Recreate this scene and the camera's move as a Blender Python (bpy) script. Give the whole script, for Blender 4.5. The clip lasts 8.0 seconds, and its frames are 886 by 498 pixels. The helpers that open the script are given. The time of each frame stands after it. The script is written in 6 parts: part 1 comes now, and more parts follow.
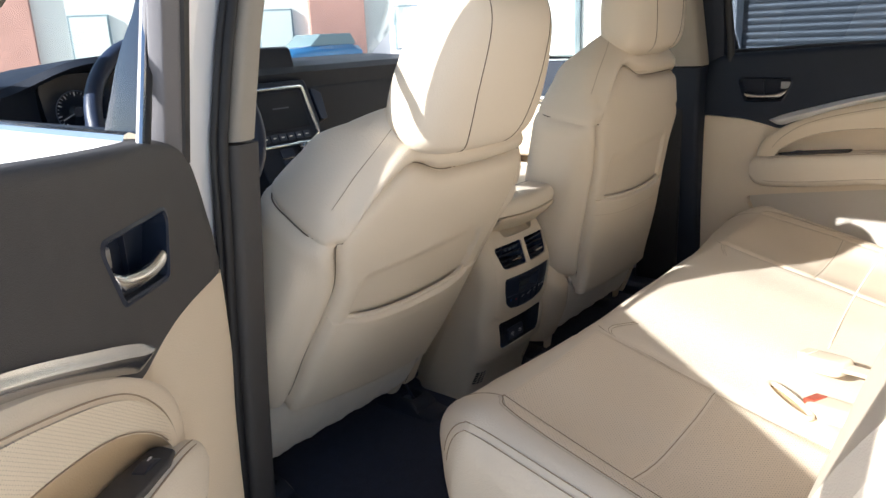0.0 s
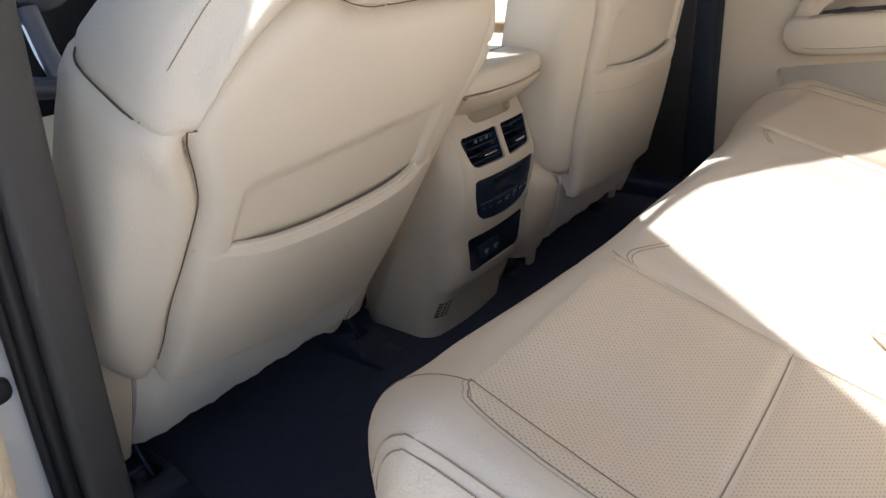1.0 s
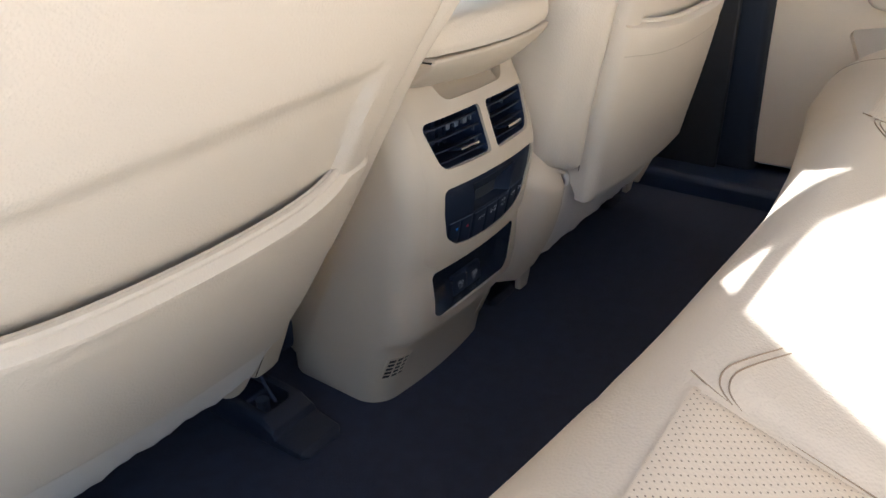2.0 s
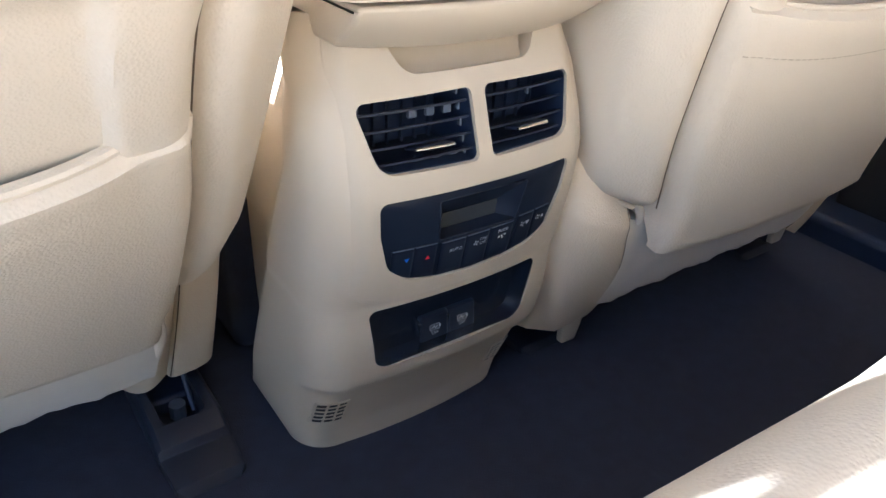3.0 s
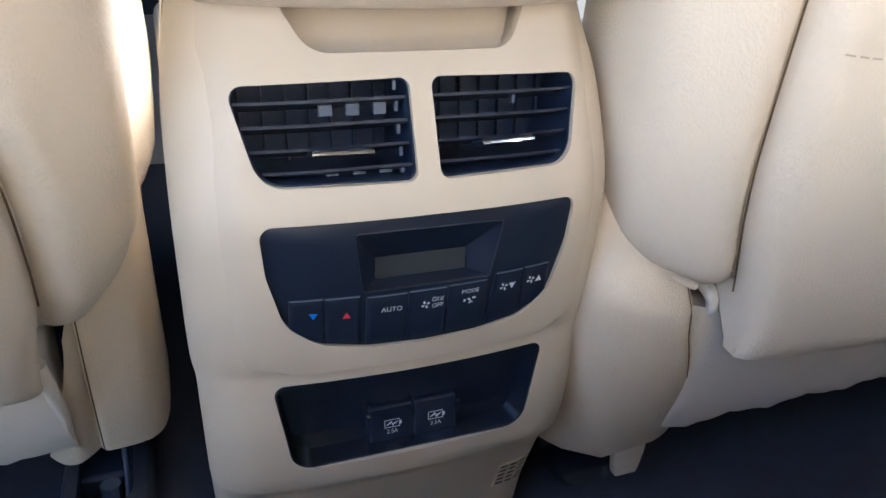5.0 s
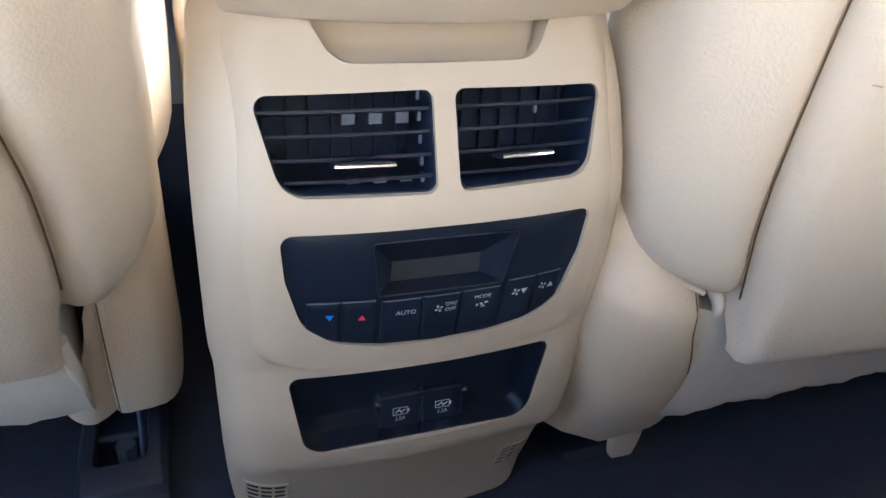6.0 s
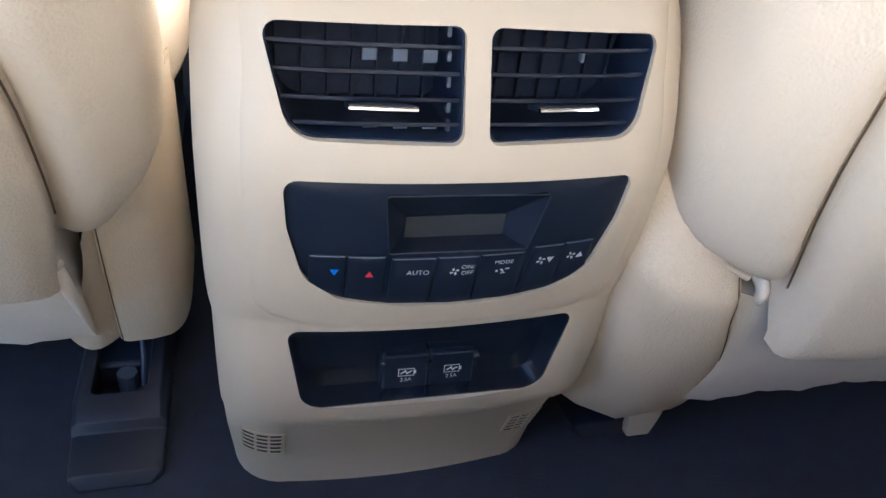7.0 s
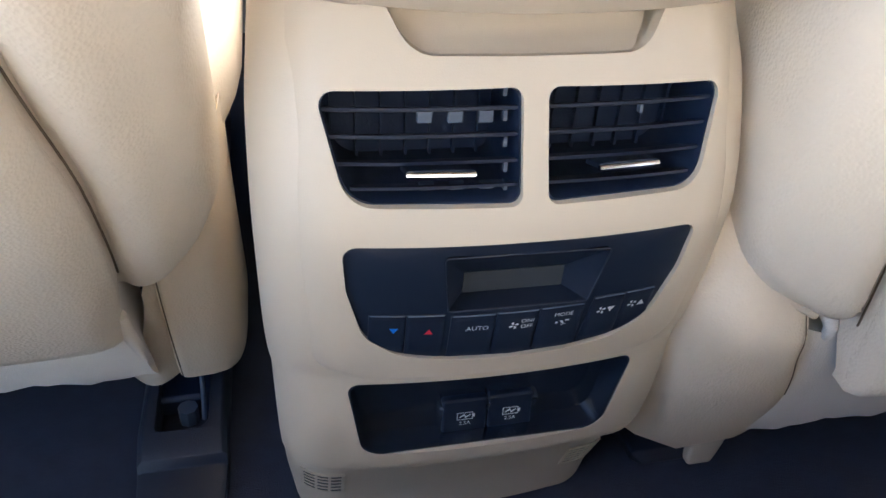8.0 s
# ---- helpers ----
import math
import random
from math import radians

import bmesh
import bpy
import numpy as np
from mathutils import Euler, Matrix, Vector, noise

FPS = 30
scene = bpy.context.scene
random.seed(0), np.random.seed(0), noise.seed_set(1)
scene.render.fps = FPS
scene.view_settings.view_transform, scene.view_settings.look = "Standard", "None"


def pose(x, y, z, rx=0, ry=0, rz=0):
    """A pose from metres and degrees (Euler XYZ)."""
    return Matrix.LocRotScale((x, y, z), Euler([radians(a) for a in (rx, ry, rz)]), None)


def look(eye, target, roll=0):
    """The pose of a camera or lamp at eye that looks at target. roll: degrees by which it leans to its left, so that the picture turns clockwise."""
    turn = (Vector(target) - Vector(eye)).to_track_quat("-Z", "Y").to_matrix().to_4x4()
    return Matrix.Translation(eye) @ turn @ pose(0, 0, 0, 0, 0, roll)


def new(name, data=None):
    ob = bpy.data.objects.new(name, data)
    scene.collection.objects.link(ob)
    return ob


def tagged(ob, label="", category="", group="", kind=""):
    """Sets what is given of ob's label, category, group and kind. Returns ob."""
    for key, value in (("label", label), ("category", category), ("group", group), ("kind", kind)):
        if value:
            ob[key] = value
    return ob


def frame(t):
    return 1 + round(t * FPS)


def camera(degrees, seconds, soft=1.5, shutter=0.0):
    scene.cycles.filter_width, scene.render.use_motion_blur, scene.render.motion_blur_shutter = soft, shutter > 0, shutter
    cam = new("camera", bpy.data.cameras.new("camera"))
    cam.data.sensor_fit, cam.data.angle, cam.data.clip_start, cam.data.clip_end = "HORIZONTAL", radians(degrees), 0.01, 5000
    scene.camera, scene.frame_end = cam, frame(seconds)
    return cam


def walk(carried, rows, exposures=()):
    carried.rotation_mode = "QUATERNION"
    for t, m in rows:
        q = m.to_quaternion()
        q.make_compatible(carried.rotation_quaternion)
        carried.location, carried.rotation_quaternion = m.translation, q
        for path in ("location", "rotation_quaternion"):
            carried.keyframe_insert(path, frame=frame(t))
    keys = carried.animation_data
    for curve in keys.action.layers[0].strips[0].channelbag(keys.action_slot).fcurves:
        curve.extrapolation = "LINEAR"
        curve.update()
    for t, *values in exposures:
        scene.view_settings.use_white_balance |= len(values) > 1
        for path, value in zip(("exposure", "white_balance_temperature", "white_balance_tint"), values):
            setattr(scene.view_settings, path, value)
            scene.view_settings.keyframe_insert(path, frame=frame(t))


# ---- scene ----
cam = camera(61.7, 8.0)
PATH = [
    (0, (-1.202, -0.747, 0.878), (0.3, 0.452, 0.322), -2.6),
    (0.5, (-1.083, -0.67, 0.821), (0.421, 0.461, 0.142), -2.8),
    (1, (-0.899, -0.554, 0.767), (0.557, 0.544, -0.055), -3.1),
    (1.5, (-0.748, -0.405, 0.737), (0.703, 0.642, -0.156), -2.4),
    (1.7, (-0.682, -0.383, 0.715), (0.773, 0.643, -0.197), -1.8),
    (2.8, (-0.358, -0.3416, 0.65), (0.8147, 0.9379, -0.3446), 2.58),
    (3, (-0.2945, -0.3569, 0.636), (0.7342, 1.0279, -0.3755), 3.18),
    (3.5, (-0.1572, -0.359, 0.584), (0.6628, 1.1904, -0.3794), 3.49),
    (4, (-0.1128, -0.335, 0.5289), (0.5836, 1.3577, -0.2773), 2.91),
    (4.5, (-0.1077, -0.3267, 0.5422), (0.5472, 1.4023, -0.2232), 1.25),
    (4.7, (-0.1127, -0.3234, 0.5389), (0.5421, 1.4204, -0.1889), 0.7),
    (5.8, (-0.1111, -0.3162, 0.5645), (0.5154, 1.3653, -0.3197), 2.36),
    (6, (-0.116, -0.3096, 0.5753), (0.5072, 1.359, -0.334), 3.33),
    (6.5, (-0.1128, -0.3031, 0.5699), (0.4643, 1.337, -0.4194), 5.34),
    (7, (-0.0983, -0.2779, 0.567), (0.4272, 1.3364, -0.4917), 7.22),
    (7.5, (-0.1139, -0.2372, 0.5766), (0.3405, 1.3709, -0.5234), 7.83),
    (8, (-0.1034, -0.2566, 0.5911), (0.313, 1.3652, -0.5041), 3.72),
]
EXPOSURES = [(0, 1.36, 6150, 10), (0.5, 1.41, 5950, 10), (1, 1.68, 5790, 10), (1.7, 2.23, 5690, 10), (3, 2.99, 5390, 10), (3.5, 3.40, 5190, 10), (4.5, 3.27, 5190, 10), (6, 3.15, 5240, 10), (7, 3.38, 5240, 10), (8, 3.20, 5240, 10)]
walk(cam, [(t, look(eye, target, roll)) for t, eye, target, roll in PATH], EXPOSURES)


# ---- world, sun ----
SUN_AZ, SUN_EL = (-0.972, 0.235), 26.7
world = bpy.data.worlds.new("world")
scene.world = world
world.use_nodes = True
wn = world.node_tree
sky = wn.nodes.new("ShaderNodeTexSky")
sky.sky_type, sky.sun_disc = "NISHITA", False
sky.sun_elevation, sky.sun_rotation = radians(SUN_EL), math.atan2(SUN_AZ[0], SUN_AZ[1])
wn.links.new(sky.outputs[0], wn.nodes["Background"].inputs[0])
wn.nodes["Background"].inputs[1].default_value = 0.09
sun = new("sun", bpy.data.lights.new("sun", "SUN"))
sun.data.energy, sun.data.angle, sun.data.color = 4.7, radians(0.5), (1.0, 0.97, 0.92)
_ce = math.cos(radians(SUN_EL))
sun.matrix_world = look((0, 0, 20), (-SUN_AZ[0] * _ce * 10, -SUN_AZ[1] * _ce * 10, 20 - 10 * math.sin(radians(SUN_EL))))

# ---- materials ----


def material(name, base, rough=0.6, metal=0.0, vary=0.08, vary_scale=6.0, grain=0.0, grain_scale=300.0, coat=0.0, grain_kind="noise", spec=0.5, trans=0.0, sheen=0.0, rough_vary=0.1):
    """A surface with slow colour variation, uneven gloss and fine relief."""
    m = bpy.data.materials.new(name)
    m.use_nodes = True
    nt = m.node_tree
    b = nt.nodes["Principled BSDF"]
    tc = nt.nodes.new("ShaderNodeTexCoord")
    n1 = nt.nodes.new("ShaderNodeTexNoise")
    n1.inputs["Scale"].default_value, n1.inputs["Detail"].default_value = vary_scale, 5.0
    nt.links.new(tc.outputs["Object"], n1.inputs["Vector"])
    mix = nt.nodes.new("ShaderNodeMix")
    mix.data_type = "RGBA"
    lo = [max(0.0, c * (1 - vary)) for c in base]
    hi = [min(1.0, c * (1 + vary)) for c in base]
    mix.inputs["A"].default_value, mix.inputs["B"].default_value = (*lo, 1), (*hi, 1)
    nt.links.new(n1.outputs["Fac"], mix.inputs["Factor"])
    nt.links.new(mix.outputs["Result"], b.inputs["Base Color"])
    mr = nt.nodes.new("ShaderNodeMapRange")
    mr.inputs["To Min"].default_value, mr.inputs["To Max"].default_value = max(0.02, rough - rough_vary), min(1.0, rough + rough_vary)
    n2 = nt.nodes.new("ShaderNodeTexNoise")
    n2.inputs["Scale"].default_value, n2.inputs["Detail"].default_value = vary_scale * 4.3, 4.0
    nt.links.new(tc.outputs["Object"], n2.inputs["Vector"])
    nt.links.new(n2.outputs["Fac"], mr.inputs["Value"])
    nt.links.new(mr.outputs["Result"], b.inputs["Roughness"])
    b.inputs["Metallic"].default_value = metal
    b.inputs["Specular IOR Level"].default_value = spec
    b.inputs["Coat Weight"].default_value = coat
    b.inputs["Coat Roughness"].default_value = 0.08
    b.inputs["Transmission Weight"].default_value = trans
    b.inputs["Sheen Weight"].default_value = sheen
    if grain > 0:
        bump = nt.nodes.new("ShaderNodeBump")
        bump.inputs["Strength"].default_value, bump.inputs["Distance"].default_value = grain, 0.001
        if grain_kind == "noise":
            g = nt.nodes.new("ShaderNodeTexNoise")
            g.inputs["Scale"].default_value, g.inputs["Detail"].default_value = grain_scale, 3.0
            out = g.outputs["Fac"]
        else:
            g = nt.nodes.new("ShaderNodeTexVoronoi")
            g.feature = "SMOOTH_F1"
            g.inputs["Scale"].default_value = grain_scale
            g.inputs["Smoothness"].default_value = 0.6
            out = g.outputs["Distance"]
        nt.links.new(tc.outputs["Object"], g.inputs["Vector"])
        if grain_kind == "leather":
            w = nt.nodes.new("ShaderNodeTexNoise")
            w.inputs["Scale"].default_value, w.inputs["Detail"].default_value = grain_scale * 0.3, 4.0
            w.inputs["Distortion"].default_value = 0.8
            sq = nt.nodes.new("ShaderNodeMapping")
            sq.inputs["Scale"].default_value = (1.0, 1.0, 0.55)
            nt.links.new(tc.outputs["Object"], sq.inputs["Vector"])
            nt.links.new(sq.outputs[0], w.inputs["Vector"])
            am = nt.nodes.new("ShaderNodeMath")
            am.operation = "MULTIPLY_ADD"
            am.inputs[1].default_value = 0.55
            nt.links.new(w.outputs["Fac"], am.inputs[0])
            nt.links.new(out, am.inputs[2])
            out = am.outputs[0]
        nt.links.new(out, bump.inputs["Height"])
        nt.links.new(bump.outputs["Normal"], b.inputs["Normal"])
    return m


def perforate(m, pitch=0.0036, radius=0.00062, upright=False):
    """Adds rows of small punched holes, in plan, to a leather."""
    nt = m.node_tree
    b = nt.nodes["Principled BSDF"]
    tc = [n for n in nt.nodes if n.type == "TEX_COORD"][0]
    mp = nt.nodes.new("ShaderNodeMapping")
    mp.inputs["Rotation"].default_value = (0, radians(45), 0) if upright else (0, 0, radians(45))
    mp.inputs["Scale"].default_value = (0.85 / pitch, 0.0, 1 / pitch) if upright else (1 / pitch, 1 / pitch, 0.0)
    nt.links.new(tc.outputs["Object"], mp.inputs["Vector"])
    fr = nt.nodes.new("ShaderNodeVectorMath")
    fr.operation = "FRACTION"
    nt.links.new(mp.outputs[0], fr.inputs[0])
    sb = nt.nodes.new("ShaderNodeVectorMath")
    sb.operation = "SUBTRACT"
    sb.inputs[1].default_value = (0.5, 0.0, 0.5) if upright else (0.5, 0.5, 0.0)
    nt.links.new(fr.outputs[0], sb.inputs[0])
    ln = nt.nodes.new("ShaderNodeVectorMath")
    ln.operation = "LENGTH"
    nt.links.new(sb.outputs[0], ln.inputs[0])
    mr = nt.nodes.new("ShaderNodeMapRange")
    mr.inputs["From Min"].default_value, mr.inputs["From Max"].default_value = radius / pitch * 0.8, radius / pitch * 1.3
    mr.inputs["To Min"].default_value, mr.inputs["To Max"].default_value = 1.0, 0.0
    nt.links.new(ln.outputs["Value"], mr.inputs["Value"])
    src = b.inputs["Base Color"].links[0].from_socket
    mix = nt.nodes.new("ShaderNodeMix")
    mix.data_type = "RGBA"
    mix.inputs["B"].default_value = (0.27, 0.21, 0.15, 1)
    nt.links.new(mr.outputs["Result"], mix.inputs["Factor"])
    nt.links.new(src, mix.inputs["A"])
    nt.links.new(mix.outputs["Result"], b.inputs["Base Color"])
    return m


def glass(name, tint, rough=0.0):
    """A thin pane: mostly clear, with the gloss of glass."""
    m = bpy.data.materials.new(name)
    m.use_nodes = True
    nt = m.node_tree
    nt.nodes.remove(nt.nodes["Principled BSDF"])
    tr, gl = nt.nodes.new("ShaderNodeBsdfTransparent"), nt.nodes.new("ShaderNodeBsdfGlossy")
    tr.inputs[0].default_value = (*tint, 1)
    gl.inputs["Roughness"].default_value = rough
    lw = nt.nodes.new("ShaderNodeLayerWeight")
    lw.inputs["Blend"].default_value = 0.5
    fr = nt.nodes.new("ShaderNodeMath")
    fr.operation = "POWER"
    fr.inputs[1].default_value = 3.5
    nt.links.new(lw.outputs["Facing"], fr.inputs[0])
    sc = nt.nodes.new("ShaderNodeMapRange")
    sc.inputs["To Min"].default_value, sc.inputs["To Max"].default_value = 0.035, 0.7
    nt.links.new(fr.outputs[0], sc.inputs["Value"])
    fr = sc
    mx = nt.nodes.new("ShaderNodeMixShader")
    nt.links.new(fr.outputs[0], mx.inputs[0])
    nt.links.new(tr.outputs[0], mx.inputs[1])
    nt.links.new(gl.outputs[0], mx.inputs[2])
    nt.links.new(mx.outputs[0], nt.nodes["Material Output"].inputs[0])
    return m


LEATHER = material("leather_parchment", (0.715, 0.622, 0.500), 0.54, spec=0.4, vary=0.06, vary_scale=5, grain=0.30, grain_scale=560, grain_kind="leather", rough_vary=0.06)
LEATHER_PERF = perforate(material("leather_perforated", (0.70, 0.590, 0.455), 0.52, vary=0.05, vary_scale=5, grain=0.25, grain_scale=520, grain_kind="leather", rough_vary=0.06), 0.0036, 0.00047)
DOOR_PERF = perforate(material("leather_perforated_door", (0.71, 0.60, 0.45), 0.52, vary=0.05, vary_scale=5, grain=0.25, grain_scale=520, grain_kind="leather", rough_vary=0.06), 0.0022, 0.00028, True)
VINYL = material("vinyl_beige", (0.73, 0.61, 0.46), 0.50, vary=0.04, vary_scale=7, grain=0.30, grain_scale=700, grain_kind="leather", rough_vary=0.05)
FELT = material("felt_beige", (0.77, 0.69, 0.585), 0.9, vary=0.07, vary_scale=40, grain=0.5, grain_scale=900, sheen=0.3)
BEIGE = material("beige_plastic", (0.60, 0.51, 0.39), 0.44, vary=0.025, vary_scale=9, grain=0.10, grain_scale=1500, rough_vary=0.04)
BEIGE_DIM = material("beige_plastic_matt", (0.58, 0.52, 0.44), 0.6, vary=0.03, vary_scale=9, grain=0.12, grain_scale=1300, rough_vary=0.04)
SEAM = material("seam_thread", (0.12, 0.085, 0.055), 0.8, vary=0.2, vary_scale=90)
STITCH = material("pale_stitch_thread", (0.52, 0.43, 0.32), 0.7, vary=0.1, vary_scale=90)
THREAD = material("stitch_thread", (0.34, 0.25, 0.16), 0.7, vary=0.1, vary_scale=90)
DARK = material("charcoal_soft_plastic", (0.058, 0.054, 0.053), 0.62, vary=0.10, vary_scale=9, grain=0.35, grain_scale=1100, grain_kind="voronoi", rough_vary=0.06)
# also darkens the far rear door and post, where it stands for shade
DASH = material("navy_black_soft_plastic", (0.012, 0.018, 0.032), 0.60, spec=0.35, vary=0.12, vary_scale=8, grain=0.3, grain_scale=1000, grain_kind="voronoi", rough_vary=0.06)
PANEL = material("matt_black_panel", (0.012, 0.018, 0.034), 0.42, spec=0.32, vary=0.08, vary_scale=20, grain=0.05, grain_scale=1800, rough_vary=0.05)
GLOSS = material("gloss_black_plastic", (0.010, 0.015, 0.027), 0.20, vary=0.1, vary_scale=15, rough_vary=0.05, coat=0.4)
BLACK = material("black_plastic", (0.017, 0.028, 0.060), 0.42, vary=0.15, vary_scale=25, grain=0.2, grain_scale=900, rough_vary=0.08)
RAIL = material("moulded_black_plastic", (0.018, 0.023, 0.040), 0.42, vary=0.12, vary_scale=25, grain=0.2, grain_scale=900)
TAN = material("tan_vinyl", (0.52, 0.38, 0.23), 0.55, vary=0.05, vary_scale=8, grain=0.3, grain_scale=700, grain_kind="leather")
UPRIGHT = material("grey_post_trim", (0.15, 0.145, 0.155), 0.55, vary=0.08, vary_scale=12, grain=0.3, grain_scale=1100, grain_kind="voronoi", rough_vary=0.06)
RUBBER = material("black_rubber_seal", (0.014, 0.014, 0.016), 0.55, vary=0.15, vary_scale=30, grain=0.1, grain_scale=500)
CARPET = material("black_carpet", (0.024, 0.029, 0.055), 0.95, vary=0.35, vary_scale=60, grain=1.0, grain_scale=1200, sheen=0.06)
# brighter copy of the satin chrome, with reflected light put into its colour
CHROME_LIT = material("satin_chrome_lit", (0.86, 0.86, 0.87), 0.36, metal=0.6, vary=0.05, vary_scale=40, rough_vary=0.05)
CHROME = material("satin_chrome", (0.72, 0.72, 0.72), 0.24, metal=1.0, vary=0.04, vary_scale=40, rough_vary=0.06)
BRIGHT = material("bright_chrome", (0.80, 0.80, 0.80), 0.12, metal=1.0, vary=0.03, vary_scale=40, rough_vary=0.04)
WHITE_PAINT = material("white_car_paint", (0.76, 0.76, 0.77), 0.25, vary=0.02, vary_scale=5, coat=0.8, rough_vary=0.04)
LCD = material("lcd_glass", (0.055, 0.060, 0.066), 0.16, vary=0.06, vary_scale=60, rough_vary=0.04)
SCREEN = material("screen_glass", (0.03, 0.035, 0.045), 0.12, vary=0.06, vary_scale=30, rough_vary=0.03)
GREY = material("grey_plastic", (0.10, 0.12, 0.16), 0.45, vary=0.06, vary_scale=50)
PRINT = material("white_print", (0.80, 0.80, 0.80), 0.5, vary=0.02, vary_scale=50)
PRINT_BLUE = material("blue_print", (0.02, 0.22, 0.80), 0.5, vary=0.02, vary_scale=50)
PRINT_RED = material("red_print", (0.75, 0.03, 0.06), 0.5, vary=0.02, vary_scale=50)
BUCKLE_RED = material("red_plastic", (0.36, 0.07, 0.04), 0.4, vary=0.06, vary_scale=50)
WEB = material("beige_webbing", (0.50, 0.41, 0.30), 0.75, vary=0.05, vary_scale=30, grain=0.6, grain_scale=600, sheen=0.2)
HEADLINER = material("headliner_cloth", (0.32, 0.285, 0.24), 0.95, vary=0.05, vary_scale=30, grain=0.3, grain_scale=900)
STEEL = material("zinc_steel", (0.35, 0.35, 0.36), 0.4, metal=0.9, vary=0.15, vary_scale=60)
CLEAR = glass("clear_glass", (0.90, 0.94, 0.92))
TINTED = glass("privacy_glass", (0.32, 0.35, 0.39))
ASPHALT = material("concrete_yard", (0.70, 0.67, 0.63), 0.9, vary=0.15, vary_scale=0.6, grain=0.6, grain_scale=60)
BRICK = material("red_brick", (0.50, 0.27, 0.23), 0.85, vary=0.25, vary_scale=1.3, grain=0.6, grain_scale=40)
MORTAR = material("mortar", (0.42, 0.34, 0.30), 0.9, vary=0.12, vary_scale=3, grain=0.4, grain_scale=80)
STUCCO = material("white_stucco", (0.84, 0.83, 0.81), 0.9, vary=0.06, vary_scale=0.7, grain=0.4, grain_scale=60)
SHUTTER = material("galvanised_shutter", (0.20, 0.215, 0.225), 0.5, metal=0.4, vary=0.10, vary_scale=3, grain=0.1, grain_scale=200)
FRAME = material("grey_window_frame", (0.26, 0.32, 0.36), 0.5, vary=0.08, vary_scale=4)
PALE_DOOR = material("pale_door_leaf", (0.68, 0.71, 0.70), 0.5, vary=0.08, vary_scale=2)
WINDOW = material("far_window_glass", (0.22, 0.30, 0.34), 0.12, vary=0.12, vary_scale=2)
CAR_BLUE = material("blue_car_paint", (0.05, 0.22, 0.50), 0.2, vary=0.03, vary_scale=2, coat=0.8)
FOLIAGE = material("dry_shrub", (0.22, 0.17, 0.11), 0.9, vary=0.3, vary_scale=5)

# ---- mesh helpers ----
WORLD = {}


def thing(name, loc, label, category, group="", kind=""):
    ob = new(name)
    ob.empty_display_size = 0.05
    ob.location = loc
    WORLD[ob] = Matrix.Translation(loc)
    return tagged(ob, label, category, group, kind)


def finish(bm, name, mat, sharp=38.0):
    bmesh.ops.recalc_face_normals(bm, faces=bm.faces[:])
    lim = radians(sharp)
    for f in bm.faces:
        f.smooth = True
    for e in bm.edges:
        e.smooth = len(e.link_faces) != 2 or e.calc_face_angle(0) < lim
    me = bpy.data.meshes.new(name)
    bm.to_mesh(me)
    bm.free()
    if mat:
        me.materials.append(mat)
    return me


def part(name, bm, mat, parent, label="", bevel=0.0, seg=2, sharp=38.0):
    """Links a bmesh, given in world coordinates, as one mesh under a thing or a part."""
    base = WORLD[parent]
    bmesh.ops.transform(bm, matrix=base.inverted(), verts=bm.verts[:])
    ob = new(name, finish(bm, name, mat, sharp))
    ob.parent = parent
    WORLD[ob] = base
    if bevel:
        add_bevel(ob, bevel, seg)
    if label:
        ob["label"] = label
    return ob


def solo(name, bm, mat, label="", category="", kind="", bevel=0.0, seg=2, sharp=38.0):
    """A top-level object that is one mesh."""
    ob = new(name, finish(bm, name, mat, sharp))
    WORLD[ob] = Matrix.Identity(4)
    if bevel:
        add_bevel(ob, bevel, seg)
    return tagged(ob, label, category, "", kind)


def add_bevel(ob, width, seg=2, angle=35):
    b = ob.modifiers.new("bevel", "BEVEL")
    b.width, b.segments, b.limit_method, b.angle_limit = width, seg, "ANGLE", radians(angle)
    b.harden_normals = False


def skin(rings, close=True, cap=True, bm=None):
    """Joins equal rings of points into a skin, with caps on closed rings."""
    bm = bm or bmesh.new()
    vs = [[bm.verts.new(p) for p in r] for r in rings]
    n = len(rings[0])
    for a, b in zip(vs, vs[1:]):
        for i in range(n if close else n - 1):
            j = (i + 1) % n
            bm.faces.new((a[i], a[j], b[j], b[i]))
    if cap and close:
        bm.faces.new(vs[0][::-1])
        bm.faces.new(vs[-1])
    return bm


def plate(nu, nv, front, back, bm=None):
    """A closed plate between two surfaces front(u, v) and back(u, v), u and v from 0 to 1."""
    bm = bm or bmesh.new()
    A = [[bm.verts.new(front(i / nu, j / nv)) for j in range(nv + 1)] for i in range(nu + 1)]
    B = [[bm.verts.new(back(i / nu, j / nv)) for j in range(nv + 1)] for i in range(nu + 1)]
    for i in range(nu):
        for j in range(nv):
            bm.faces.new((A[i][j], A[i + 1][j], A[i + 1][j + 1], A[i][j + 1]))
            bm.faces.new((B[i][j], B[i][j + 1], B[i + 1][j + 1], B[i + 1][j]))
    for i in range(nu):
        bm.faces.new((A[i][0], B[i][0], B[i + 1][0], A[i + 1][0]))
        bm.faces.new((A[i][nv], A[i + 1][nv], B[i + 1][nv], B[i][nv]))
    for j in range(nv):
        bm.faces.new((A[0][j], A[0][j + 1], B[0][j + 1], B[0][j]))
        bm.faces.new((A[nu][j], B[nu][j], B[nu][j + 1], A[nu][j + 1]))
    return bm


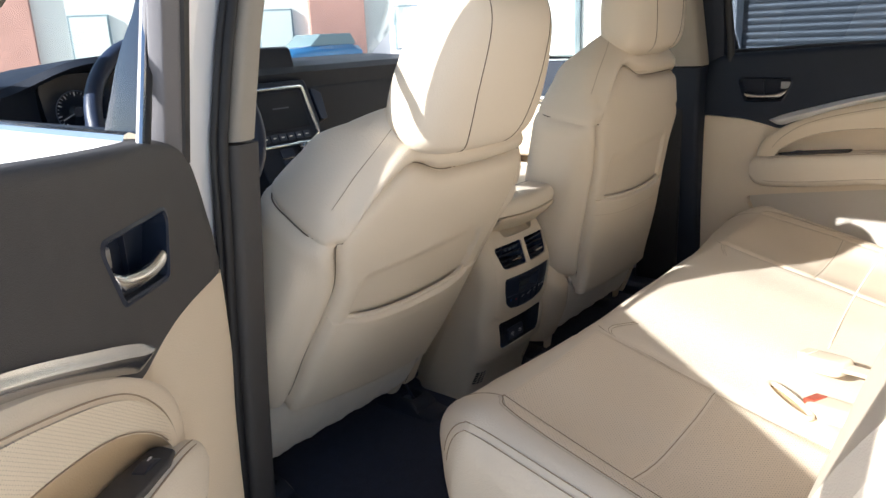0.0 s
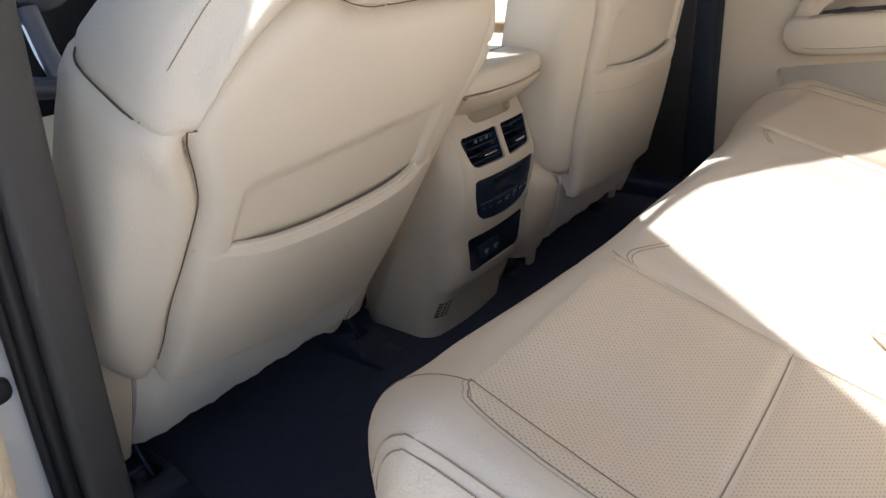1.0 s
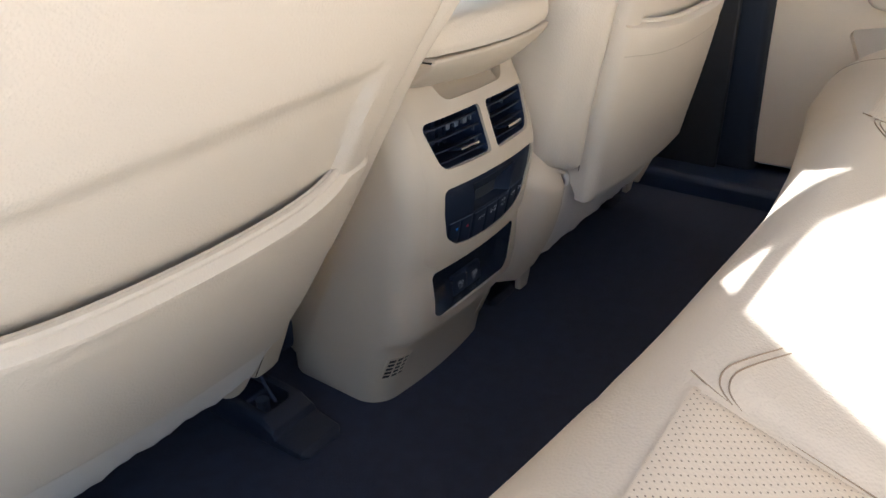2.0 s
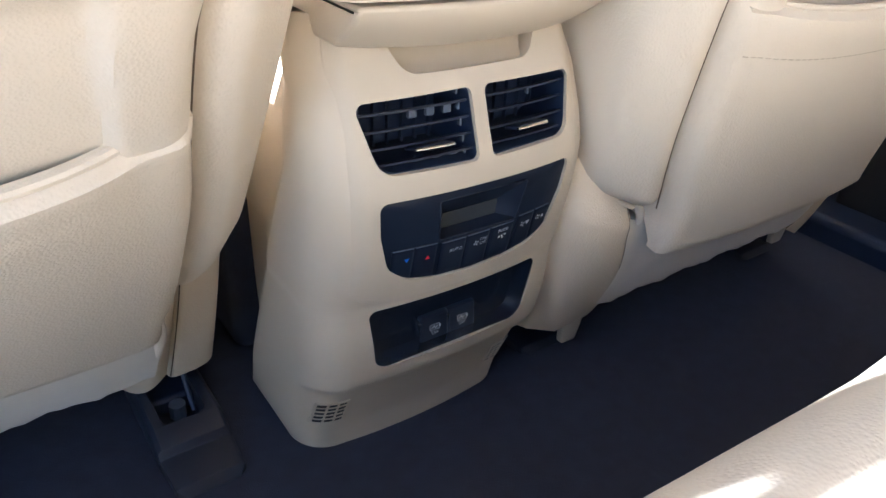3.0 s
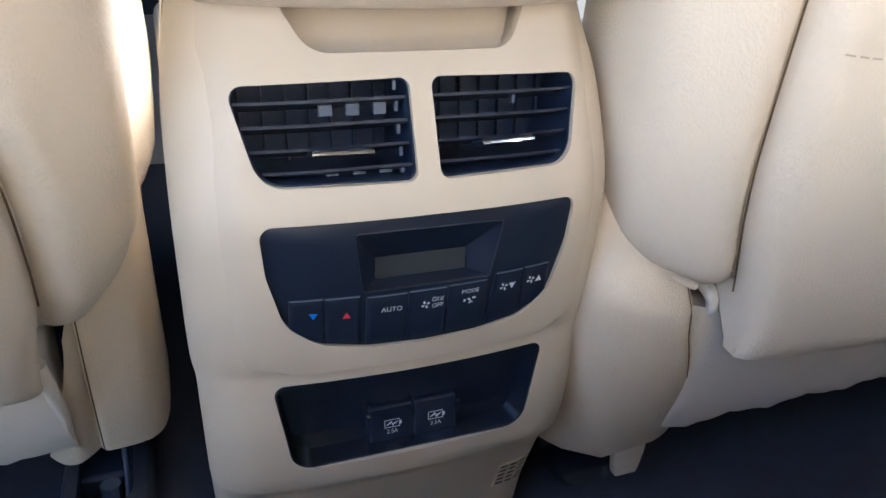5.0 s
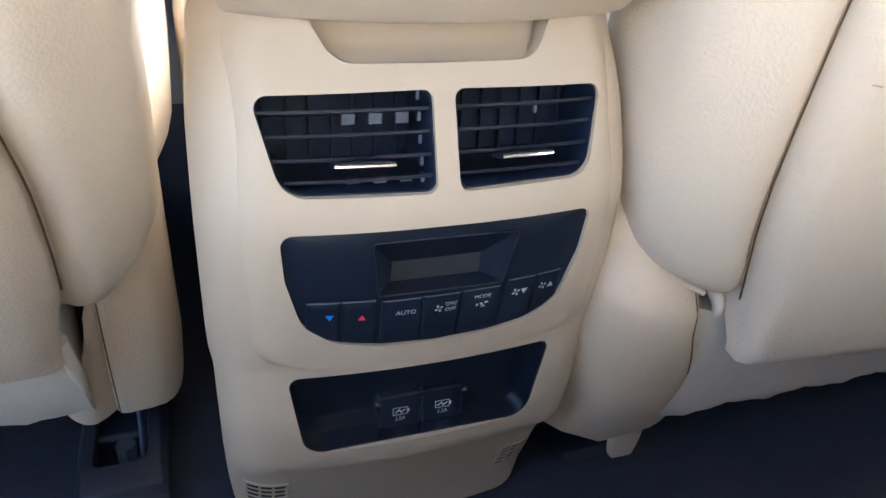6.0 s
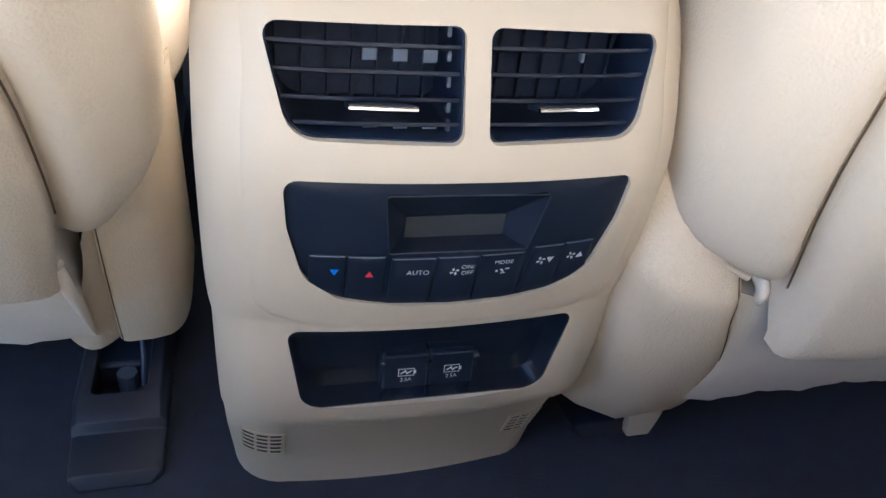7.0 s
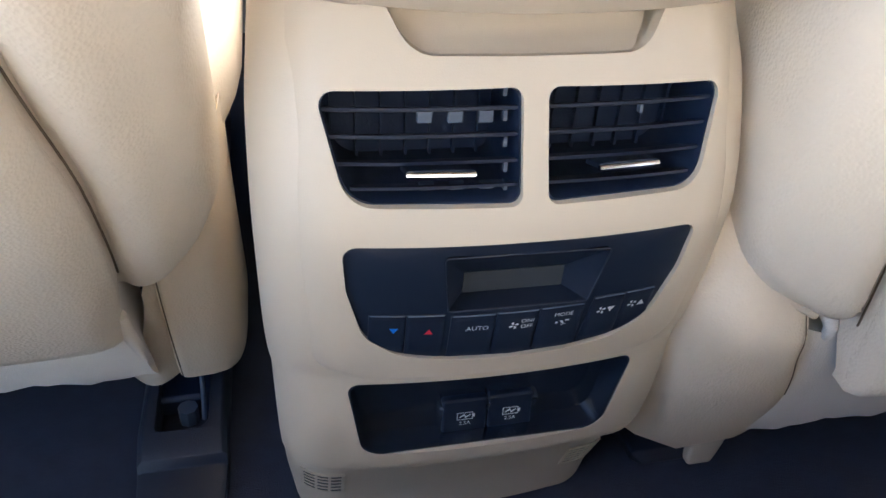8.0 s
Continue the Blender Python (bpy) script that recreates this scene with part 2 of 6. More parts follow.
def box(x0, x1, y0, y1, z0, z1, bm=None):
    bm = bm or bmesh.new()
    v = [bm.verts.new((x, y, z)) for z in (z0, z1) for x, y in ((x0, y0), (x1, y0), (x1, y1), (x0, y1))]
    for q in ((0, 3, 2, 1), (4, 5, 6, 7), (0, 1, 5, 4), (1, 2, 6, 5), (2, 3, 7, 6), (3, 0, 4, 7)):
        bm.faces.new([v[k] for k in q])
    return bm


def rounded(pts, radii, n=6):
    """A polygon with rounded corners."""
    if isinstance(radii, (int, float)):
        radii = [radii] * len(pts)
    out = []
    for k, p in enumerate(pts):
        p, a, b = Vector(p), Vector(pts[k - 1]), Vector(pts[(k + 1) % len(pts)])
        da, db = (a - p).normalized(), (b - p).normalized()
        ang = da.angle(db)
        r = radii[k]
        cut = min(r / math.tan(ang / 2), 0.48 * (a - p).length, 0.48 * (b - p).length)
        r = cut * math.tan(ang / 2)
        c = p + (da + db).normalized() * (r / math.sin(ang / 2))
        p0, p1 = p + da * cut - c, p + db * cut - c
        tot = p0.angle_signed(p1)
        for i in range(n + 1):
            t = -tot * i / n
            out.append((c.x + p0.x * math.cos(t) - p0.y * math.sin(t), c.y + p0.x * math.sin(t) + p0.y * math.cos(t)))
    return out


def prism(outline, y0, y1, bm=None, grow=0.0):
    """Outline of (x, z) pulled along y; grow widens the far end."""
    cx, cz = sum(p[0] for p in outline) / len(outline), sum(p[1] for p in outline) / len(outline)
    k = 1 + grow
    return skin([[(x, y0, z) for x, z in outline], [(cx + (x - cx) * k, y1, cz + (z - cz) * k) for x, z in outline]], bm=bm)


def tube(path, radius, n=8, closed=False, bm=None, squash=1.0):
    """A round cord along a path of points."""
    pts = [Vector(p) for p in path]
    rings = []
    last = None
    m = len(pts)
    for i, p in enumerate(pts):
        a = pts[i - 1] if (i or closed) else p
        b = pts[(i + 1) % m] if (i < m - 1 or closed) else p
        d = (b - a).normalized()
        ref = last if last is not None else (Vector((0, 0, 1)) if abs(d.z) < 0.9 else Vector((1, 0, 0)))
        s = d.cross(ref).normalized()
        t = s.cross(d).normalized()
        last = t
        r = radius(i / max(1, m - 1)) if callable(radius) else radius
        rings.append([p + s * (r * math.cos(2 * math.pi * k / n)) + t * (r * squash * math.sin(2 * math.pi * k / n)) for k in range(n)])
    if closed:
        rings.append(rings[0])
        return skin(rings, cap=False, bm=bm)
    return skin(rings, bm=bm)


def curve(keys, x):
    """Smooth value through (x, value) keys (monotone cubic)."""
    xs, ys = [k[0] for k in keys], [k[1] for k in keys]
    if x <= xs[0]:
        return ys[0]
    if x >= xs[-1]:
        return ys[-1]
    i = max(k for k in range(len(xs) - 1) if xs[k] <= x)
    h = [xs[k + 1] - xs[k] for k in range(len(xs) - 1)]
    d = [(ys[k + 1] - ys[k]) / h[k] for k in range(len(h))]

    def slope(k):
        if k == 0:
            return d[0]
        if k == len(xs) - 1:
            return d[-1]
        return 0.0 if d[k - 1] * d[k] <= 0 else 2 * d[k - 1] * d[k] / (d[k - 1] + d[k])
    t = (x - xs[i]) / h[i]
    m0, m1 = slope(i) * h[i], slope(i + 1) * h[i]
    return (2 * t ** 3 - 3 * t ** 2 + 1) * ys[i] + (t ** 3 - 2 * t ** 2 + t) * m0 + (-2 * t ** 3 + 3 * t ** 2) * ys[i + 1] + (t ** 3 - t ** 2) * m1


def spline(pts, n=8):
    """Points along a smooth line through pts."""
    P = [Vector(p) for p in pts]
    out = []
    for i in range(len(P) - 1):
        p0, p1, p2, p3 = P[max(0, i - 1)], P[i], P[i + 1], P[min(len(P) - 1, i + 2)]
        for k in range(n):
            t = k / n
            out.append(0.5 * ((2 * p1) + (p2 - p0) * t + (2 * p0 - 5 * p1 + 4 * p2 - p3) * t * t + (3 * p1 - p0 - 3 * p2 + p3) * t ** 3))
    out.append(P[-1])
    return out


def sup(a, e):
    return math.copysign(abs(a) ** e, a)


def blob(center, half, ex=0.5, nu=32, nv=16, shape=None):
    """A soft cushion block: a superellipsoid, reshaped by shape(point)."""
    bm = bmesh.new()
    rings = []
    for j in range(nv + 1):
        la = -math.pi / 2 + math.pi * (0.02 + 0.96 * j / nv)
        rings.append([])
        for i in range(nu):
            lo = 2 * math.pi * i / nu
            p = Vector((sup(math.cos(la), ex) * sup(math.cos(lo), ex) * half[0], sup(math.cos(la), ex) * sup(math.sin(lo), ex) * half[1], sup(math.sin(la), ex) * half[2]))
            p = p + Vector(center)
            rings[-1].append(shape(p) if shape else p)
    return skin(rings, bm=bm)


def cut(bm, cutters):
    """bm less each of the cutters, all closed meshes in world coordinates."""
    me = bpy.data.meshes.new("work")
    bmesh.ops.recalc_face_normals(bm, faces=bm.faces[:])
    bm.to_mesh(me)
    bm.free()
    ob = new("work", me)
    tools = []
    for c in cutters:
        cm = bpy.data.meshes.new("tool")
        bmesh.ops.recalc_face_normals(c, faces=c.faces[:])
        c.to_mesh(cm)
        c.free()
        t = new("tool", cm)
        tools.append(t)
        md = ob.modifiers.new("cut", "BOOLEAN")
        md.operation, md.solver, md.object = "DIFFERENCE", "EXACT", t
    dg = bpy.context.evaluated_depsgraph_get()
    dg.update()
    res = bpy.data.meshes.new_from_object(ob.evaluated_get(dg))
    out = bmesh.new()
    out.from_mesh(res)
    for t in [ob, *tools]:
        d = t.data
        bpy.data.objects.remove(t)
        bpy.data.meshes.remove(d)
    bpy.data.meshes.remove(res)
    return out


def letters(text, size, place, parent, mat, name="lettering", depth=0.0002, align="CENTER"):
    """Raised print in the built-in font; place takes (x, z) on the panel to a point in space."""
    cu = bpy.data.curves.new("text", "FONT")
    cu.body, cu.size, cu.align_x, cu.align_y, cu.space_line = text, size, align, "CENTER", 0.72
    cu.resolution_u = 3
    ob = new("text", cu)
    dg = bpy.context.evaluated_depsgraph_get()
    dg.update()
    me = bpy.data.meshes.new_from_object(ob.evaluated_get(dg))
    bm = bmesh.new()
    bm.from_mesh(me)
    bpy.data.objects.remove(ob)
    bpy.data.curves.remove(cu)
    bpy.data.meshes.remove(me)
    for v in bm.verts:
        v.co = Vector(place(v.co.x, v.co.y))
    return part(name, bm, mat, parent)


def flat(outlines, place, parent, mat, name):
    """Thin printed shapes, one mesh, each a polygon of (x, z) on the panel."""
    bm = bmesh.new()
    for o in outlines:
        bm.faces.new([bm.verts.new(place(*p)) for p in o])
    return part(name, bm, mat, parent)

# ---- the car's shell ----
FLOOR, GROUND, BELT, ROOF = 0.152, -0.32, 0.805, 1.27

floor = solo("floor", box(-0.78, 0.78, -2.2, 1.5, FLOOR - 0.06, FLOOR), CARPET, "black cut-pile carpet on the cabin floor", "car floor", "structure")

# roof and headliner
def roof_z(x, y):
    return ROOF - 0.10 * (x / 0.62) ** 4 - 0.035 * ((y + 0.7) / 1.2) ** 2

ceiling = solo("ceiling", plate(16, 20, lambda u, v: (-0.62 + 1.24 * u, -1.9 + 2.35 * v, roof_z(-0.62 + 1.24 * u, -1.9 + 2.35 * v)), lambda u, v: (-0.62 + 1.24 * u, -1.9 + 2.35 * v, roof_z(-0.62 + 1.24 * u, -1.9 + 2.35 * v) + 0.05)), HEADLINER, "beige cloth headliner under the roof", "ceiling", "structure")


def pillar(name, lower, upper, half_y, mat, label, depth=0.05):
    """A roof post from lower to upper, each (x, y, z)."""
    rings = []
    for k in range(9):
        t = k / 8
        x, y, z = [a + (b - a) * t for a, b in zip(lower, upper)]
        x += 0.02 * math.sin(math.pi * t) * (1 if x > 0 else -1)
        w = half_y[0] + (half_y[1] - half_y[0]) * t
        o = rounded([(x - depth / 2, y - w), (x + depth / 2, y - w), (x + depth / 2, y + w), (x - depth / 2, y + w)], 0.012, 4)
        rings.append([(px, py, z) for px, py in o])
    return solo(name, skin(rings), mat, label, "car pillar", "structure")


for s in (-1, 1):
    side = "left" if s < 0 else "right"
    pillar("pillar_a", (s * 0.72, 0.84, 0.80), (s * 0.61, 0.30, 1.13), (0.06, 0.05), HEADLINER, "beige trimmed windscreen post", 0.06)
    pillar("pillar_c", (s * 0.74, -1.02, 0.78), (s * 0.60, -0.92, 1.20), (0.12, 0.10), HEADLINER, "beige trimmed rear roof post", 0.06)
    # roof rail over the doors
    solo("roof_rail", tube(spline([(s * 0.60, 0.45, 1.155), (s * 0.615, 0.0, 1.175), (s * 0.615, -0.6, 1.175), (s * 0.60, -1.2, 1.16), (s * 0.58, -1.95, 1.08)], 6), 0.045, 12), HEADLINER, "beige roof rail over the doors", "roof rail", "structure")
    # rocker sill
    solo("door_sill", box(s * 0.66 if s > 0 else -0.80, 0.80 if s > 0 else s * 0.66, -0.95, 1.3, FLOOR - 0.1, FLOOR + 0.035), BLACK if s > 0 else BLACK, "black scuffed door sill trim", "door sill", "structure", 0.012, 3)
    # rear body side with tinted quarter pane
    solo("body_side", box(s * 0.80 if s > 0 else -0.88, 0.88 if s > 0 else s * 0.80, -2.2, -1.02, -0.05, 0.80), WHITE_PAINT, "white painted rear body side", "car body", "structure", 0.02, 3)
    solo("trim_quarter", box(s * 0.70 if s > 0 else -0.79, 0.79 if s > 0 else s * 0.70, -2.15, -1.0, FLOOR, 0.79), VINYL, "beige quarter trim panel", "trim panel", "structure", 0.015, 3)

solo("roof_panel", plate(16, 20, lambda u, v: (-0.66 + 1.32 * u, -1.98 + 2.48 * v, roof_z(-0.62 + 1.24 * u, -1.9 + 2.35 * v) + 0.085), lambda u, v: (-0.66 + 1.32 * u, -1.98 + 2.48 * v, roof_z(-0.62 + 1.24 * u, -1.9 + 2.35 * v) + 0.075)), WHITE_PAINT, "white painted outer roof skin", "car body", "structure")
solo("bonnet", plate(16, 12, lambda u, v: (-0.86 + 1.72 * u, 1.16 + 0.95 * v, 0.775 - 0.10 * v ** 2 - 0.05 * (2 * u - 1) ** 4), lambda u, v: (-0.86 + 1.72 * u, 1.16 + 0.95 * v, -0.05)), WHITE_PAINT, "white painted bonnet and front wings", "car body", "structure", 0.03, 3)

# windscreen, quarter and hatch panes
def pane(name, corners, mat, label, shadow=False):
    bm = bmesh.new()
    a, b, c, d = [Vector(p) for p in corners]
    n = (b - a).cross(d - a).normalized() * 0.004
    skin([[a, b, c, d], [p + n for p in (a, b, c, d)]], bm=bm)
    ob = solo(name, bm, mat, label, "window", "structure")
    ob.visible_shadow = shadow
    return ob


pane("window_1", [(-0.74, 1.12, 0.80), (0.74, 1.12, 0.80), (0.585, 0.44, 1.215), (-0.585, 0.44, 1.215)], CLEAR, "clear sloping windscreen")
pane("window_2", [(0.775, 0.0, 0.79), (0.775, 0.92, 0.79), (0.62, 0.46, 1.15), (0.625, 0.0, 1.17)], CLEAR, "clear side window of the front passenger door")
for s in (-1, 1):
    pane("window_3" if s < 0 else "window_4", [(s * 0.775, -1.95, 0.79), (s * 0.775, -1.14, 0.79), (s * 0.635, -1.05, 1.15), (s * 0.62, -1.8, 1.08)], TINTED, "dark tinted quarter window", True)
pane("window_5", [(-0.66, -2.2, 0.80), (0.66, -2.2, 0.80), (0.56, -1.9, 1.17), (-0.56, -1.9, 1.17)], TINTED, "dark tinted tailgate window", True)
solo("tailgate", box(-0.80, 0.80, -2.3, -2.2, -0.1, 0.80), VINYL, "beige lined tailgate", "tailgate", "structure", 0.02)
solo("firewall", box(-0.78, 0.78, 1.3, 1.5, FLOOR, 0.76), DASH, "black carpeted firewall below the windscreen", "firewall", "structure")

# ---- front seats ----


def front_seat(px, py, pz, recline, k, label, low, felt, covers, rail_y, inboard=None):
    """A leather bucket seat; (px, py, pz) is the foot of its back panel, recline in degrees, k stretches the back.
    low: where the panel ends on each side; felt: profile (y, z) of the flap; covers: a shape for each side; rail_y: front end of the rail covers; inboard: half widths of the side towards negative x, where it differs."""
    r = radians(recline)
    P = Vector((px, py, pz))
    F, U = Vector((0, math.cos(r), math.sin(r))), Vector((0, -math.sin(r), math.cos(r)))

    def at(X, f, s):
        return P + Vector((X, 0, 0)) + F * f + U * (s * k)
    seat = thing("front_seat", (px, py + 0.2, FLOOR), label, "car seat", "front seats")
    WIDTH = [(-0.034, 0.190), (-0.026, 0.200), (-0.018, 0.208), (-0.010, 0.215), (0.0, 0.222), (0.012, 0.230), (0.03, 0.236), (0.045, 0.240), (0.15, 0.242), (0.27, 0.243), (0.35, 0.230), (0.42, 0.200), (0.465, 0.155), (0.49, 0.115), (0.505, 0.07)]
    def depth(s):
        """Half depth and middle of the back at height s."""
        top = max(0.0, (s - 0.34) / 0.165)
        hd = 0.076 * math.sqrt(max(0.05, 1 - 0.93 * top ** 2.8))
        return hd, 0.076 + 0.012 * top

    TOP = [(-0.20, 0.325), (-0.188, 0.352), (-0.170, 0.383), (-0.145, 0.410), (-0.120, 0.427), (-0.097, 0.4335), (-0.072, 0.428), (-0.045, 0.417), (-0.015, 0.411), (0.05, 0.410), (0.14, 0.411), (0.175, 0.409), (0.20, 0.40)]
    PW = [(-0.066, 0.172), (-0.03, 0.175), (-0.012, 0.178), (0, 0.181), (0.06, 0.185), (0.1, 0.186), (0.17, 0.182), (0.24, 0.180), (0.285, 0.186), (0.33, 0.196), (0.44, 0.192)]

    if recline < 20:
        PW = [(-0.066, 0.164), (-0.03, 0.1655), (0.007, 0.167), (0.03, 0.171), (0.06, 0.177), (0.10, 0.181)] + PW[6:]

    def ease(a):
        a = min(1.0, max(0.0, a))
        return a * a * (3 - 2 * a)

    def half(sg, s):
        """Half width of the panel at height s on the side sg."""
        return curve(PW, s) - (0.009 * ease((s + 0.03) / 0.08) * (1 - ease((s - 0.23) / 0.09)) if sg < 0 and recline > 20 else 0.0)

    # cushion-side shell of the back, bolsters forward of the middle
    rings = []
    s0 = -0.034 if recline > 20 else -0.012
    for j in range(121):
        s = s0 + (0.5 - s0) * (j / 120) ** 1.15
        hw = curve(WIDTH, s)
        reach = curve(inboard, s) if inboard else hw
        tuck = 0.0050 * math.exp(-((s - 0.334) / 0.0050) ** 2) - 0.0030 * math.exp(-((s - 0.312) / 0.014) ** 2)
        hw, reach = hw - tuck, reach - tuck
        hd, cf = depth(s)
        base = 0.80 + 0.20 * min(1, (s - s0) / 0.05)
        hd *= base
        ring = []
        for i in range(144):
            a = 2 * math.pi * i / 144
            back = math.sin(a) < 0
            X, f = (hw if math.cos(a) > 0 else reach) * sup(math.cos(a), 0.40 if back else 0.50), cf + (hd / base if back else hd) * sup(math.sin(a), 0.42 if back else 0.55)
            X *= 1 - 0.10 * max(0, f - cf) / hd - (0.10 * max(0, f - cf + 0.02) / hd if s > 0.33 else 0.0) * min(1, max(0, s - 0.33) / 0.06)
            if f > cf:
                f -= 0.05 * (1 - min(1, abs(X) / 0.17) ** 2)
                f += 0.02 * min(1, max(0, (abs(X) - 0.14) / 0.07))
            else:
                f += 0.016 * max(0.0, (s0 + 0.028 - s) / 0.028) ** 2
                # the cover is drawn in along the seam and swells beside it
                top = curve(TOP, max(-0.2, min(0.2, X)))
                away = max(abs(X) - half(X, s), s - top)
                full = ease((s - 0.25) / 0.10)
                f += ((0.0115 + 0.0055 * full) * math.exp(-(away / 0.0065) ** 2) - (0.0055 + 0.0070 * full) * math.exp(-((away - 0.024 - 0.006 * full) / (0.013 + 0.006 * full)) ** 2)) * max(0.0, min(1, (s - s0 - 0.004) / 0.02))
            ring.append(at(X, f, s))
        rings.append(ring)
    part("backrest", skin(rings), LEATHER, seat)

    def shell_rear(X, s):
        hw = curve(WIDTH, s)
        hd, cf = depth(s)
        c = min(0.97, abs(X) / hw) ** 2.5
        return cf - hd * math.sqrt(1 - c * c) ** 0.42

    def rear(X, s):
        ride = ease((s - 0.24) / 0.14)
        return (1 - ride) * flat_rear(X, s) + ride * (shell_rear(X, s) - 0.007)

    def flat_rear(X, s):
        return -0.004 - 0.012 * (1 - (X / 0.2) ** 2) + 0.012 * max(0, (s - 0.3) / 0.14) ** 2 * abs(X) / 0.1

    def sunk(X, s):
        """Shallow sunken field of the panel above the pocket."""
        brow = 0.288 + 0.06 * X - 0.25 * X * X
        return 0.0080 * ease((brow - s) / 0.026) * ease((0.146 - 0.05 * max(0, s - 0.18) - X) / 0.009) * ease((X + 0.146) / 0.016)

    def grid(u, v, off, s1=None, wk=1.0, dip=0.0, s0=None):
        uu = 2 * u - 1
        X0 = uu * 0.19
        if s0 is None:
            s0 = low[0] + (low[1] - low[0]) * u
        t = curve(TOP, X0) if s1 is None else s1(X0)
        s = s0 + (t - s0) * v
        X = uu * half(uu, s) * wk
        edge = min(1 - abs(uu), (1 - v) * 1.5) * 10
        soft = 0.0125 * (1 - math.sqrt(max(0.0, 1 - max(0.0, 1 - edge) ** 2.2))) * (0.4 + 0.6 * min(1, v / 0.08))
        soft += 0.0035 * max(0.0, 1 - v / 0.012)
        return at(X, rear(X, s) + off + soft + dip * sunk(X, s), s)
    panel = part("back_panel", plate(84, 64, lambda u, v: grid(u, v, 0.0, dip=1.0), lambda u, v: grid(u, v, 0.007 + 0.021 * min(1, v / 0.12))), LEATHER, seat, "smooth beige leather back panel")

    # map pocket: a second skin over the lower panel, its mouth standing off
    def mouth(X):
        return 0.189 - 0.010 * (1 - (X / 0.19) ** 2)

    hem_v = 0.90 if recline > 20 else 0.82

    def pocket(u, v, inner):
        fold = 0.0022 * math.exp(-((v - hem_v) / 0.014) ** 2)
        p = 0.004 - fold + 0.0120 * v ** 3 * max(0.0, 1 - (abs(2 * u - 1) / 0.84) ** 5) + 0.004 * math.sin(math.pi * v) * (1 - (2 * u - 1) ** 6)
        return grid(u, v, -p + (0.004 if inner else 0.0), mouth)
    pk = part("map_pocket", plate(72, 32, lambda u, v: pocket(u, v, 0), lambda u, v: pocket(u, v, 1)), LEATHER, panel, "beige leather map pocket with a piped mouth")
    part("hem", tube([pocket(0.03 + 0.94 * i / 40, 0.995, 0.5) for i in range(41)], 0.0030, 8), LEATHER, pk)
    if recline < 20:
        stitch = bmesh.new()
        for i in range(46):
            u0 = 0.03 + 0.94 * i / 46
            tube([Vector(pocket(u0, hem_v + 0.012, 0)), Vector(pocket(u0 + 0.0135, hem_v + 0.012, 0))], 0.0007, 5, bm=stitch)
        part("hem_stitching", stitch, STITCH, pk)
    # seams that run round the panel and over the shoulders
    for sg in (-1, 1):
        end = curve(TOP, sg * 0.19)
        line = [at(sg * (half(sg, s) + 0.002), rear(0.19, s) + 0.0150, s) for s in [0.012 + (end - 0.012) * i / 22 for i in range(23)]]
        line += [at(sg * x, rear(x, curve(TOP, sg * x)) + 0.0145, curve(TOP, sg * x) + 0.003) for x in [0.188 - 0.186 * i / 24 for i in range(25)]]
        part("seam", tube(line, 0.0006, 6), SEAM, seat)
        # shoulder stitch
        sh = []
        for i in range(25):
            s = 0.336 + 0.150 * i / 24
            hw = curve(WIDTH, s)
            a = math.pi * (0.095 + 0.075 * (i / 24) ** 0.8)
            hd, cf = depth(s)
            sh.append(at(sg * hw * sup(math.cos(a), 0.40) * 1.0, cf - hd * sup(math.sin(a), 0.42) - 0.0012, s))
        part("shoulder_seam", tube(sh, 0.0005, 6), THREAD, seat)
        ss = []
        for i in range(22):
            a = -math.pi * 0.36 + math.pi * 0.62 * i / 21
            hw = curve(WIDTH, 0.335)
            f = 0.076 + 0.076 * sup(math.sin(a), 0.42 if a < 0 else 0.55)
            ss.append(at(sg * (hw * sup(math.cos(a), 0.40 if a < 0 else 0.5) - 0.0030), f, 0.334))
        part("side_seam", tube(ss, 0.0010, 6), SEAM, seat)
    # headrest
    def hr_half(t):
        return curve([(0, 0.085), (0.03, 0.112), (0.08, 0.128), (0.16, 0.136), (0.30, 0.137), (0.5, 0.129), (0.7, 0.114), (0.85, 0.096), (0.95, 0.075), (1, 0.05)], t)

    hr_rings = []
    for j in range(41):
        t = j / 40
        s = 0.455 + 0.238 * t
        la = -1 + 2 * t
        hw = hr_half(t)
        hd = max(0.022, 0.060 * (1 - abs(la) ** 6) ** 0.5)
        cf = 0.030 + 0.045 * t - 0.006 * math.sin(math.pi * t)
        hr_rings.append([at(hw * sup(math.cos(a), 0.62), cf + hd * sup(math.sin(a), 0.7), s) for a in [2 * math.pi * i / 64 for i in range(64)]])
    hr = part("headrest", skin(hr_rings), LEATHER, seat, "tall beige leather headrest with twin seams")
    for sg in (-1, 1):
        ln = []
        for j in range(1, 24):
            t = j / 24
            la = -1 + 2 * t
            hd = max(0.022, 0.060 * (1 - abs(la) ** 6) ** 0.5)
            hw = hr_half(t)
            X = min(curve([(0, 0.042), (0.1, 0.054), (0.25, 0.065), (0.5, 0.071), (1, 0.066)], t), hw * 0.9)
            c = min(0.98, (X / hw)) ** (1 / 0.62)
            sn = math.sqrt(1 - c * c) ** 0.7
            ln.append(at(sg * X, 0.030 + 0.045 * t - 0.006 * math.sin(math.pi * t) - hd * sn - 0.0002, 0.455 + 0.238 * t))
        part("seam", tube(ln, 0.0007, 6), SEAM, hr)
    for sg in (-1, 1):
        part("headrest_post", tube([at(sg * 0.055, 0.06, 0.36), at(sg * 0.055, 0.06, 0.48)], 0.006, 10), CHROME, seat)
    # seat cushion, tray and covers

